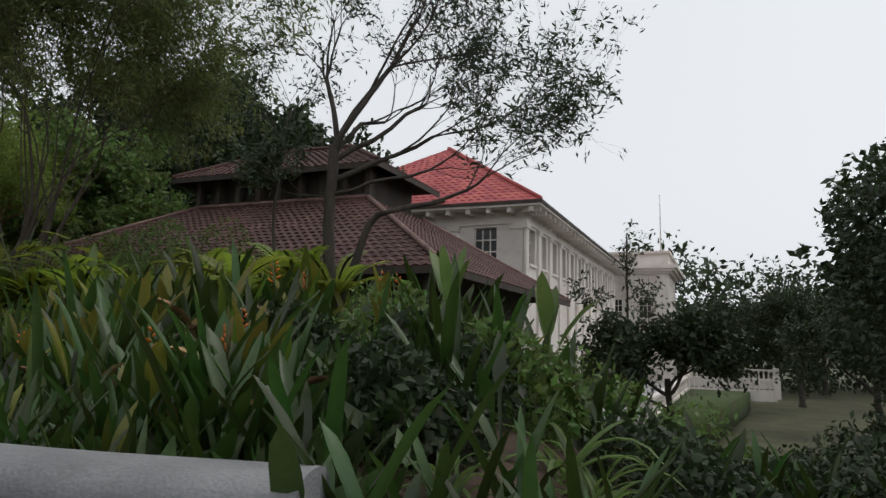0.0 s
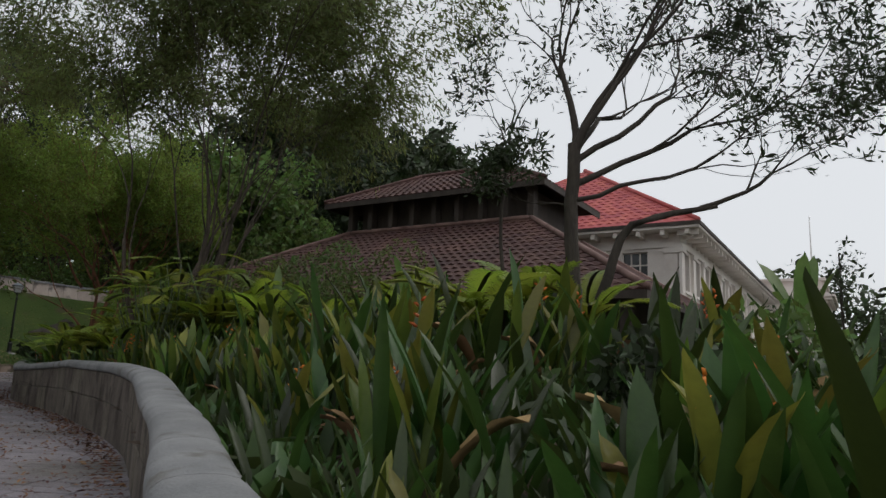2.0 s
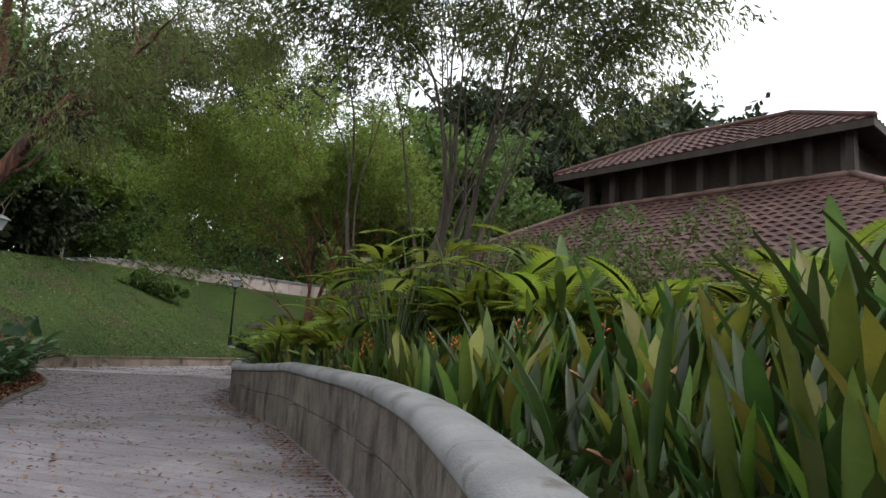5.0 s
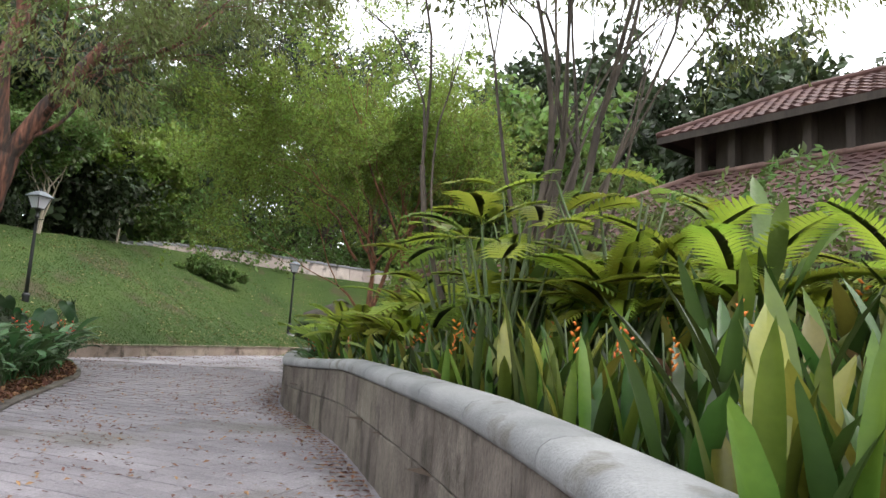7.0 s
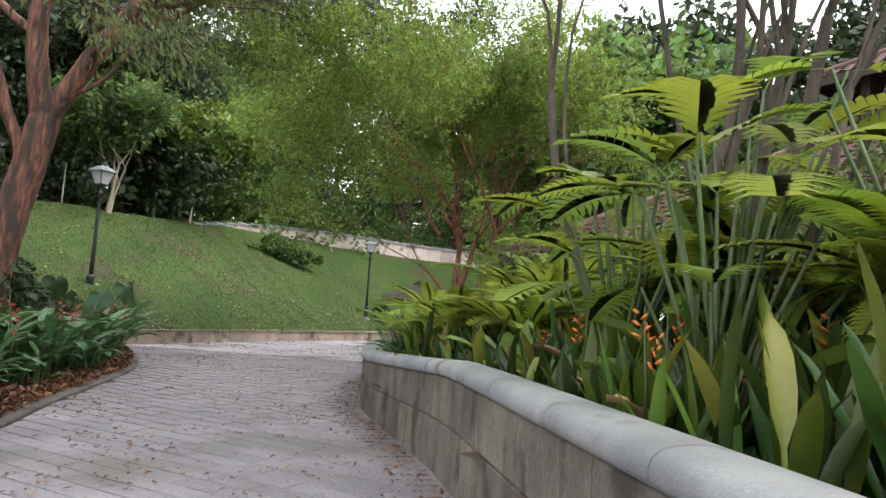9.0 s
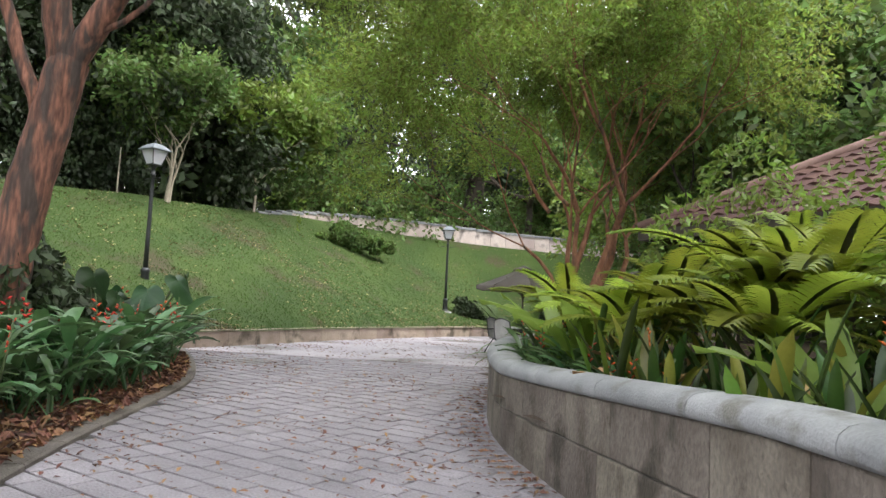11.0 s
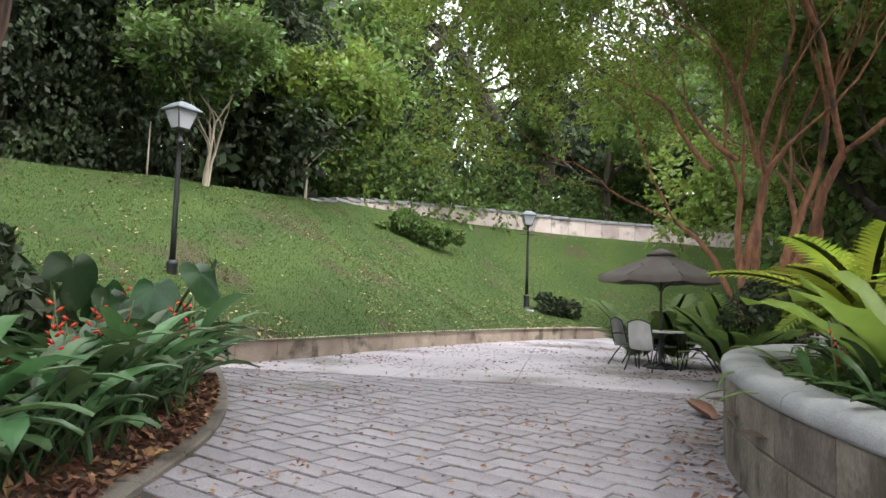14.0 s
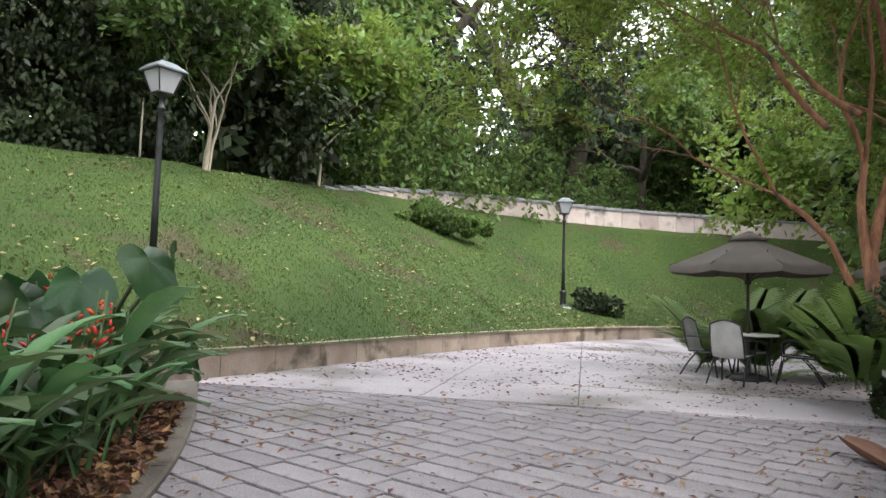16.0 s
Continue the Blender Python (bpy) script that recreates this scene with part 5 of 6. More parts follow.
R = random.Random(7)
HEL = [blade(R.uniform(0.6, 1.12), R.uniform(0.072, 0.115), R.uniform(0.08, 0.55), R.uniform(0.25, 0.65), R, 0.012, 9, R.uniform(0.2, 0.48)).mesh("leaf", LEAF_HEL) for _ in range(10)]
HELB = [blade(R.uniform(0.6, 1.12), R.uniform(0.072, 0.112), R.uniform(0.05, 0.45), R.uniform(0.25, 0.65), R, 0.012, 9, R.uniform(0.2, 0.48)).mesh("leaf", LEAF_HELB) for _ in range(6)]
HELY = [blade(R.uniform(0.7, 1.12), R.uniform(0.08, 0.125), R.uniform(0.1, 0.7), R.uniform(0.25, 0.65), R, 0.012, 9, R.uniform(0.2, 0.48)).mesh("leaf", LEAF_HELY) for _ in range(4)]
HELD = [blade(R.uniform(0.6, 0.9), R.uniform(0.05, 0.075), R.uniform(0.7, 1.5), R.uniform(0.6, 1.4), R, 0.02, 9, 0.35).mesh("leaf", LEAF_DRY) for _ in range(3)]
BROAD = [blade(R.uniform(0.5, 1.05), R.uniform(0.095, 0.13), R.uniform(1.1, 2.0), R.uniform(0.2, 0.5), R, 0.008, 10, R.uniform(0.42, 0.64)).mesh("leaf", LEAF_GINGER) for _ in range(8)]
GRASSY = [blade(R.uniform(0.5, 0.8), R.uniform(0.03, 0.045), R.uniform(0.8, 1.9), R.uniform(0.3, 0.6), R, 0.0, stalk=0.05).mesh("leaf", LEAF_MID) for _ in range(5)]
NEST = [blade(R.uniform(0.9, 1.3), R.uniform(0.16, 0.24), R.uniform(0.4, 1.0), R.uniform(0.2, 0.5), R, 0.04, stalk=0.05).mesh("leaf", LEAF_BRIGHT) for _ in range(4)]
STALK_M = heliconia_flower(R).mesh("stalk", STEM)
BR_O = [bracts(R, 6, 0.75, 0.62).mesh("bract", FLOWER_ORANGE) for _ in range(2)]
BR_R = [bracts(R, 5, 0.75, 0.7).mesh("bract", FLOWER_RED) for _ in range(2)]


def frond(length, arch, rng, pinna=0.26, n=22, start=4):
    """A fern frond in one piece: an arching rib with a row of leaflets on each side."""
    s = Shape()
    x = z = 0.0
    ang = math.radians(rng.uniform(5, 15))
    pts = []
    for i in range(n + 1):
        pts.append(Vector((x, 0, z)))
        x += math.sin(ang) * length / n
        z += math.cos(ang) * length / n
        ang += arch / n
    v, f = list(pts), []
    v += [p + Vector((0, 0.008 * (1 - k / (n + 1)) + 0.002, 0.004)) for k, p in enumerate(pts)]
    f += [(k, k + 1, n + 2 + k, n + 1 + k) for k in range(n)]
    for i in range(start, n):
        u = i / n
        w = pinna * math.sin(math.pi * min(1, (u - 0.1) * 1.05)) ** 0.6 + 0.02
        d = (pts[i + 1] - pts[i]).normalized()
        nrm = Vector((-d.z, 0, d.x))
        for sgn in (-1, 1):
            a = (Vector((0, sgn, 0)) + d * 0.4 + nrm * 0.1).normalized()
            p = (pts[i] + pts[i + 1]) / 2
            h = d * length / n * 0.40
            w2 = w * rng.uniform(0.88, 1.08)
            k = len(v)
            v += [p + a * w2 * 0.55 - h + nrm * 0.01, p + a * w2 + UP * -0.14 * w2 + d * 0.2 * w2, p + a * w2 * 0.55 + h + nrm * 0.01]
            f += [(i, k, k + 2, i + 1), (k, k + 1, k + 2)]
    return s.add(v, f)


FROND = [frond(R.uniform(0.9, 1.3), R.uniform(0.7, 1.6), R, 0.19, 26).mesh("frond", LEAF_FERN) for _ in range(5)]


def clump(name, label, category, meshes, n, tilt, group, seed, spread=0.12, extra=(), scale=(0.8, 1.2)):
    """One plant: leaves that share a few meshes, each an object, round a base."""
    r = random.Random(seed)
    top = empty(name, Matrix(), label, category, group)
    for k in range(n):
        me = r.choice(meshes)
        ob = new(me.name.split(".")[0], me)
        ob.parent = top
        a = 360 * (k + r.uniform(-0.3, 0.3)) / n * 2.4
        sc = r.uniform(*scale)
        ob.matrix_basis = pose(r.uniform(-spread, spread), r.uniform(-spread, spread), -0.03, 0, 0, a) @ pose(0, 0, 0, 0, r.uniform(*tilt), 0) @ Matrix.Diagonal((sc, sc, sc, 1))
    for me, count, h in extra:
        for k in range(count):
            ax, ay, az = r.uniform(-spread, spread) * 1.6, r.uniform(-spread, spread) * 1.6, r.uniform(0, 360)
            for nm, m2 in (("stalk", STALK_M), ("flower", r.choice(me))):
                ob = new(nm, m2)
                ob.parent = top
                ob.matrix_basis = pose(ax, ay, h * r.uniform(0.8, 1.1), r.uniform(-8, 8), 0, az)
    return top


def scatter(kinds, spots, zf, seed, scale=(0.85, 1.2)):
    """Copies of the plants on the given spots."""
    r = random.Random(seed)
    first = set()
    for x, y in spots:
        t = r.choice(kinds)
        sc = r.uniform(*scale)
        m = pose(x, y, zf(x, y), r.uniform(-6, 6), r.uniform(-6, 6), r.uniform(0, 360)) @ Matrix.Diagonal((sc, sc, sc, 1))
        if t not in first:
            first.add(t)
            t.matrix_world = m
        else:
            c = copy_thing(t, m)
            c.scale = (sc, sc, sc)


def along_wall(i0, i1, d0, d1, n, seed):
    r = random.Random(seed)
    out = []
    for k in range(n):
        i = min(len(WALL_LINE) - 1, int(i0 + (i1 - i0) * (k + r.random()) / n))
        q = WALL_LINE[i] + side(WALL_LINE, i) * r.uniform(d0, d1)
        out.append((q.x, q.y))
    return out


def along_left(i0, i1, d0, d1, n, seed):
    r = random.Random(seed)
    out = []
    for k in range(n):
        i = min(len(LEFT_LINE) - 1, int(i0 + (i1 - i0) * (k + r.random()) / n))
        q = LEFT_LINE[i] - side(LEFT_LINE, i) * r.uniform(d0, d1)
        out.append((q.x, q.y))
    return out


# Darker and brighter heliconias; part of the difference stands in for shade and backlight.
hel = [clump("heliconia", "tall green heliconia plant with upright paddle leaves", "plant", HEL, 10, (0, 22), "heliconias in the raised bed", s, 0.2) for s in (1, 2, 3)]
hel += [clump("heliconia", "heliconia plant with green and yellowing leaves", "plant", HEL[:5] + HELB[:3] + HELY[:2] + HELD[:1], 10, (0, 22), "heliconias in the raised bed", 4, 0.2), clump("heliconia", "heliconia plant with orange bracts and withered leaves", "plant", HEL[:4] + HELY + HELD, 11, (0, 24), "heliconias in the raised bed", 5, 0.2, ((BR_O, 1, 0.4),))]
fresh = [clump("heliconia", "yellow-green heliconia with upright paddle leaves, tinted as if backlit", "plant", HELB + HELY[:2] + HEL[:2], 11, (0, 18), "heliconias in the raised bed", 6 + s, 0.2, ((BR_O, s, 0.5),)) for s in (0, 1)]
scatter(hel[:4], along_wall(0, 20, 0.34, 0.8, 20, 1), bed_z, 11, (0.42, 0.6))
scatter(hel[:4], along_wall(0, 16, 0.8, 1.5, 12, 61), bed_z, 62, (0.55, 0.75))
scatter(hel + fresh[:1], along_wall(16, 46, 0.52, 1.2, 29, 30), bed_z, 10, (0.65, 0.9))
scatter(fresh * 2 + hel[2:4], along_wall(46, 86, 0.3, 1.2, 38, 34), bed_z, 35, (0.85, 1.15))
scatter(hel[:3] + hel, along_wall(0, 26, 1.0, 5.0, 34, 32), bed_z, 33, (0.65, 0.95))
scatter(hel[1:] + fresh, along_wall(20, 84, 1.0, 2.4, 56, 2), bed_z, 12, (0.9, 1.2))
scatter(hel[2:] + fresh, along_wall(24, 84, 2.4, 4.8, 48, 3), bed_z, 16, (1.1, 1.4))
scatter(hel[:3], along_wall(30, 70, 4.8, 7.0, 14, 31), bed_z, 17, (1.3, 1.7))
scatter(hel[3:] + hel[:1], along_wall(84, 106, 0.3, 1.4, 22, 4), bed_z, 18, (0.7, 1.0))
r_s = random.Random(9)
scatter(hel[:3], [(r_s.uniform(-1.4, 4.0), r_s.uniform(2.6, 8.0)) for _ in range(40)], bed_z, 19, (0.6, 1.0))


def groundcover(n, seed):
    """Low leaves that close the soil of the raised bed between the tall plants."""
    rng = np.random.default_rng(seed)
    i = rng.integers(0, 100, n)
    d = 0.3 + 4.5 * rng.random(n) ** 1.3
    c = []
    for k in range(n):
        q = WALL_LINE[i[k]] + side(WALL_LINE, int(i[k])) * d[k]
        x, y = q.x + rng.normal(0, 0.1), q.y + rng.normal(0, 0.1)
        c.append((x, y, bed_z(x, y) + 0.06 + 0.26 * rng.random()))
    along = np.tile([0.0, 0.0, 0.9], (n, 1))
    me = leaf_mesh("groundcover", LEAF_COVER, np.array(c), along, rng.uniform(0.14, 0.34, n), rng, 0.32, 0.0)
    return tagged(new("groundcover", me), "low green leaves covering the soil of the bed", "groundcover", kind="stuff")


groundcover(9000, 91)
grassy = [clump("lily_plant", "clump of narrow arching strap leaves", "plant", GRASSY, 10, (8, 50), "strap-leaved clumps", s, 0.08) for s in (1, 2)]
scatter(grassy, [(r_s.uniform(-0.4, 2.6), r_s.uniform(3.0, 5.2)) for _ in range(12)], bed_z, 20)
fern = [clump("fern", "large yellow-green fern with arching fronds", "fern", FROND, 13, (3, 40), "ferns in the raised bed", s, 0.06) for s in (1, 2)]
scatter(fern, along_wall(60, 104, 1.7, 3.3, 24, 5) + along_wall(34, 62, 2.6, 5.0, 10, 6), lambda x, y: bed_z(x, y) + 0.85, 13, (0.85, 1.2))
scatter(fern, along_wall(90, 128, 0.9, 2.2, 13, 7), lambda x, y: bed_z(x, y) + 0.55, 24, (0.9, 1.25))
nest = [clump("birds_nest_fern", "rosette of broad upright bright green leaves", "fern", NEST, 10, (12, 45), "broad-leaved rosettes", s, 0.05) for s in (1,)]
scatter(nest, [(-18.6, 14.0), (-19.6, 14.6), (-15.3, 12.6), (-12.3, 11.3)], lambda x, y: bed_z(x, y) + 0.2, 21, (0.8, 1.15))
red = [clump("ginger_plant", "leafy bluish-green plant with small red flowers", "plant", BROAD, 15, (0, 30), "flowering plants beside the drive", s, 0.22, ((BR_R, 1, 0.24),) if s > 1 else ()) for s in (1, 2, 3)]


def left_index(x):
    return min(range(len(LEFT_LINE)), key=lambda i: abs(LEFT_LINE[i].x - x))


scatter(red, along_left(left_index(-17.5), left_index(-27.0), 0.6, 1.7, 66, 8) + along_left(left_index(-17.5), left_index(-25.5), 1.7, 3.0, 24, 9), lambda x, y: road_z(x, y) + 0.1, 14, (1.05, 1.5))
scatter(red, along_wall(96, 120, 0.35, 1.0, 20, 10), bed_z, 15, (0.7, 1.0))
scatter(grassy, along_wall(112, 147, 0.3, 1.3, 34, 42), lambda x, y: bed_z(x, y) - 0.05, 25, (1.0, 1.4))
scatter(red[1:], along_wall(118, 146, 0.6, 1.4, 8, 43), bed_z, 26, (0.8, 1.0))
scatter(grassy + hel[:2], [(r_s.uniform(-0.9, 1.8), r_s.uniform(2.35, 3.6)) for _ in range(40)], bed_z, 27, (0.55, 0.9))
scatter(fern, along_left(left_index(-25), left_index(-27.5), 1.2, 2.2, 4, 41), lambda x, y: road_z(x, y) + 0.05, 23, (0.5, 0.7))


# elephant-ear plant with very large leaves beside the flower bed
def heart(rng, size):
    s = Shape()
    rim, n = [], 22
    for k in range(n):
        a = 2 * math.pi * k / n
        r = size * (0.52 + 0.10 * math.cos(a) - 0.24 * max(0, math.cos(a - math.pi)) ** 10 + 0.02 * math.sin(5 * a + rng.uniform(0, 0.5)))
        rim.append(Vector((r * math.cos(a) * 1.15 + 0.12 * size, r * math.sin(a), -0.25 * size * (r / size) ** 2 + 0.03 * math.sin(4 * a))))
    mids = [Vector((q.x * 0.5, q.y * 0.5, q.z * 0.3 - 0.012 * (1 if k % 2 else -1))) for k, q in enumerate(rim)]
    v = [Vector((0, 0, 0))] + mids + rim
    f = [(0, 1 + k, 1 + (k + 1) % n) for k in range(n)] + [(1 + k, 1 + n + k, 1 + n + (k + 1) % n, 1 + (k + 1) % n) for k in range(n)]
    return s.add(v, f)


def elephant_ear(x, y, seed, n, size, height):
    r = random.Random(seed)
    z = road_z(x, y) + 0.08
    top = empty("elephant_ear", pose(x, y, z), "elephant-ear plant with huge dark heart-shaped leaves", "plant", "elephant-ear plants")
    for k in range(n):
        a = 2 * math.pi * (k + r.uniform(-0.25, 0.25)) / n
        h = height * r.uniform(0.6, 1.05)
        out = r.uniform(0.35, 0.75)
        tip = Vector((math.cos(a) * out, math.sin(a) * out, h))
        part("stalk", Shape().tube([(0, 0, -0.05), tip * 0.4 + Vector((0, 0, h * 0.15)), tip], [0.035, 0.025, 0.014], 6), STEM, top)
        leafob = part("leaf", heart(r, size * r.uniform(0.8, 1.15)), LEAF_BLUE, top)
        leafob.matrix_basis = Matrix.Translation(tip) @ pose(0, 0, 0, 0, 0, math.degrees(a)) @ pose(0, 0, 0, r.uniform(-20, 20), r.uniform(50, 92), 0)


elephant_ear(-26.3, 11.1, 3, 9, 0.5, 1.4)
elephant_ear(-26.6, 10.2, 5, 8, 0.52, 1.5)
elephant_ear(-27.1, 11.6, 7, 5, 0.4, 0.6)


# split-leaf philodendrons behind the wall
SPLIT = [frond(0.7, R.uniform(0.5, 1.0), R, 0.29, 12, 2).mesh("leaf", LEAF_FERN) for _ in range(2)] + [frond(0.68, R.uniform(0.5, 1.0), R, 0.28, 12, 2).mesh("leaf", LEAF_BRIGHT) for _ in range(3)]


def philodendron(x, y, seed, n, height):
    r = random.Random(seed)
    top = empty("philodendron", pose(x, y, bed_z(x, y)), "tall philodendron with big split bright green leaves", "plant", "philodendrons behind the wall")
    for k in range(n):
        a = 2 * math.pi * (k + r.uniform(-0.3, 0.3)) / n * 2.4
        h = height * r.uniform(0.55, 1.05)
        out = r.uniform(0.2, 0.75)
        tip = Vector((math.cos(a) * out, math.sin(a) * out, h))
        part("stalk", Shape().tube([(r.uniform(-0.1, 0.1), r.uniform(-0.1, 0.1), -0.05), tip * 0.45 + UP * h * 0.12, tip], [0.022, 0.018, 0.01], 5), STEM, top)
        ob = new("leaf", r.choice(SPLIT))
        ob.parent = top
        ob.matrix_basis = Matrix.Translation(tip) @ pose(0, 0, 0, 0, 0, math.degrees(a) + r.uniform(-30, 30)) @ pose(0, 0, 0, r.uniform(-15, 15), r.uniform(35, 85), 0)


for k, (i, d, n, h) in enumerate(((73, 0.9, 15, 1.9), (77, 1.5, 17, 2.5), (81, 1.0, 15, 2.1), (70, 1.9, 14, 2.2), (85, 1.6, 14, 2.1))):
    q = WALL_LINE[i] + side(WALL_LINE, i) * d
    philodendron(q.x, q.y, 60 + k, n, h)


def banana(x, y, seed, n, height):
    """A young banana plant: a short stem and long upright leaves."""
    r = random.Random(seed)
    top = empty("banana_plant", pose(x, y, bed_z(x, y)), "young banana plant with long pale green leaves", "plant", "banana plants in the bed")
    part("stem", Shape().tube([(0, 0, -0.05), (0.02, 0, height * 0.25), (0, 0.02, height * 0.5)], [0.06, 0.05, 0.03], 8), STEM, top)
    for k in range(n):
        ob = part("leaf", blade(height * r.uniform(0.55, 0.7), r.uniform(0.13, 0.17), r.uniform(0.15, 0.5), 0.35, r, 0.015, 12, 0.3), LEAF_BANANA, top)
        ob.matrix_basis = pose(0, 0, height * (0.34 + 0.12 * k / n), 0, 0, 137 * k + r.uniform(-20, 20)) @ pose(0, 0, 0, 0, r.uniform(4, 34), 0)


for i, d, seed, n, h in ((78, 1.5, 1, 4, 2.0), (64, 2.5, 2, 4, 2.0), (50, 3.6, 3, 4, 1.9), (24, 4.6, 4, 4, 1.4), (18, 5.2, 5, 4, 1.3)):
    q = WALL_LINE[i] + side(WALL_LINE, i) * d
    banana(q.x, q.y, seed, n, h)

# ---------------------------------------------------------------- tables, chairs and umbrellas


def umbrella(x, y, rz, label):
    z = road_z(x, y)
    top = empty("garden_umbrella", pose(x, y, z, rz=rz), label, "umbrella", "umbrellas on the terrace")
    R0, HE, HT, n = 1.22, 1.80, 2.24, 8
    part("pole", Shape().lathe((0, 0, 0), [(0.025, 0.05), (0.025, HT + 0.02), (0.012, HT + 0.1)], 10), TIMBER, top)
    part("base", Shape().lathe((0, 0, 0), [(0.27, 0.0), (0.27, 0.05), (0.24, 0.075), (0.05, 0.09), (0.04, 0.25), (0.03, 0.3)], 18), BLACK_IRON, top)
    for k in range(n):
        a0, a1 = 2 * math.pi * k / n, 2 * math.pi * (k + 1) / n
        s = Shape()
        m = 7
        v = []
        for i in range(m + 1):
            u = i / m
            rr = 0.18 + (R0 - 0.18) * u
            for j in range(5):
                w = j / 4
                sag = math.sin(math.pi * w)
                r2 = rr * (1 - 0.055 * sag * u) * math.cos(math.pi / n) / math.cos((w - 0.5) * 2 * math.pi / n)
                a = a0 + (a1 - a0) * w
                v.append((r2 * math.cos(a), r2 * math.sin(a), HT - 0.03 - (HT - HE) * u ** 0.92 - 0.035 * sag * u))
        f = [(i * 5 + j, i * 5 + j + 1, i * 5 + j + 6, i * 5 + j + 5) for i in range(m) for j in range(4)]
        k0 = len(v)
        v += [(p[0], p[1], p[2] - 0.10) for p in v[m * 5:m * 5 + 5]]
        f += [(m * 5 + j, m * 5 + j + 1, k0 + j + 1, k0 + j) for j in range(4)]
        part("canopy_panel", s.add(v, f), CANVAS, top)
        rib = Shape().tube([(0.05 * math.cos(a0), 0.05 * math.sin(a0), HT - 0.06), (R0 * math.cos(a0), R0 * math.sin(a0), HE - 0.03)], 0.01, 5)
        part("rib", rib, TIMBER, top)
        part("strut", Shape().tube([(0.03 * math.cos(a0), 0.03 * math.sin(a0), 1.55), (0.75 * math.cos(a0), 0.75 * math.sin(a0), 2.0)], 0.008, 5), TIMBER, top)
    part("vent_cap", Shape().lathe((0, 0, 0), [(0.30, HT - 0.05), (0.2, HT + 0.02), (0.03, HT + 0.09)], 8), CANVAS, top)
    part("hub", Shape().lathe((0, 0, 0), [(0.05, 1.5), (0.05, 1.6)], 10), TIMBER, top)
    return top


def cafe_table(x, y):
    z = road_z(x, y)
    top = empty("cafe_table", pose(x, y, z), "round metal garden table on a dark pedestal", "table", "garden tables")
    part("tabletop", Shape().lathe((0, 0, 0), [(0.44, 0.70), (0.455, 0.71), (0.455, 0.725), (0.44, 0.735)], 28), WHITE_METAL, top)
    part("pedestal", Shape().lathe((0, 0, 0), [(0.06, 0.05), (0.045, 0.15), (0.04, 0.6), (0.10, 0.69), (0.10, 0.70)], 12), BLACK_IRON, top)
    for k in range(4):
        a = math.pi / 2 * k + 0.4
        part("foot", Shape().tube([(0, 0, 0.12), (0.2 * math.cos(a), 0.2 * math.sin(a), 0.09), (0.34 * math.cos(a), 0.34 * math.sin(a), 0.015)], 0.022, 6), BLACK_IRON, top)


def garden_chair():
    top = empty("garden_chair", Matrix(), "dark metal garden chair with a white sling seat", "chair", "chairs round the garden table")
    for sy in (-0.24, 0.24):
        part("side_frame", Shape().tube([(0.30, sy * 1.1, 0.012), (0.24, sy, 0.28), (0.22, sy, 0.43), (-0.20, sy, 0.41), (-0.26, sy, 0.62), (-0.33, sy * 0.9, 0.90)], 0.014, 7), BLACK_IRON, top)
        part("rear_leg", Shape().tube([(-0.34, sy * 1.1, 0.012), (-0.2, sy, 0.24), (-0.05, sy, 0.415)], 0.014, 7), BLACK_IRON, top)
        part("armrest", Shape().tube([(0.22, sy, 0.43), (0.24, sy * 1.12, 0.6), (0.18, sy * 1.14, 0.66), (-0.1, sy * 1.14, 0.655), (-0.27, sy, 0.64)], 0.014, 7), BLACK_IRON, top)
    n, rows = 7, [(0.21, 0.435), (0.0, 0.40), (-0.17, 0.405), (-0.225, 0.47), (-0.27, 0.64), (-0.33, 0.88)]
    v = []
    for x, z in rows:
        for j in range(n):
            w = j / (n - 1)
            y = -0.225 + 0.45 * w
            v.append((x, y, z - 0.02 * math.sin(math.pi * w)))
    f = [(i * n + j, i * n + j + 1, (i + 1) * n + j + 1, (i + 1) * n + j) for i in range(len(rows) - 1) for j in range(n - 1)]
    half = n * 3
    part("seat", Shape().add(v[:half], [q for q in f if max(q) < half]), SLING, top)
    arc = [(-0.33 - 0.03 * math.sin(math.pi * k / 8), -0.225 + 0.45 * k / 8, 0.88 + 0.07 * math.sin(math.pi * k / 8)) for k in range(9)]
    back = v[half:] + [(a[0], a[1], a[2]) for a in (arc[0], arc[1], arc[3], arc[4], arc[5], arc[7], arc[8])]
    m = len(back) // n
    part("backrest", Shape().add(v[half - n:half] + back, [(i * n + j, i * n + j + 1, (i + 1) * n + j + 1, (i + 1) * n + j) for i in range(m) for j in range(n - 1)]), SLING, top)
    part("back_rail", Shape().tube(arc, 0.014, 7), BLACK_IRON, top)
    return top


UX, UY = -26.55, 20.38
umbrella(UX, UY, 12, "dark brown canvas umbrella over a garden table")
cafe_table(UX, UY)
chair = garden_chair()
first_chair = True
for k, (dx, dy, a) in enumerate(((-0.66, -0.12, 12), (0.22, -0.66, 108), (0.62, 0.35, 210), (-0.35, 0.6, 300))):
    m = pose(UX + dx, UY + dy, road_z(UX + dx, UY + dy), rz=a)
    if first_chair:
        chair.matrix_world = m
        first_chair = False
    else:
        copy_thing(chair, m)
umbrella(-24.8, 22.7, 30, "dark brown canvas umbrella beside the pavilion")
cafe_table(-24.6, 23.0)

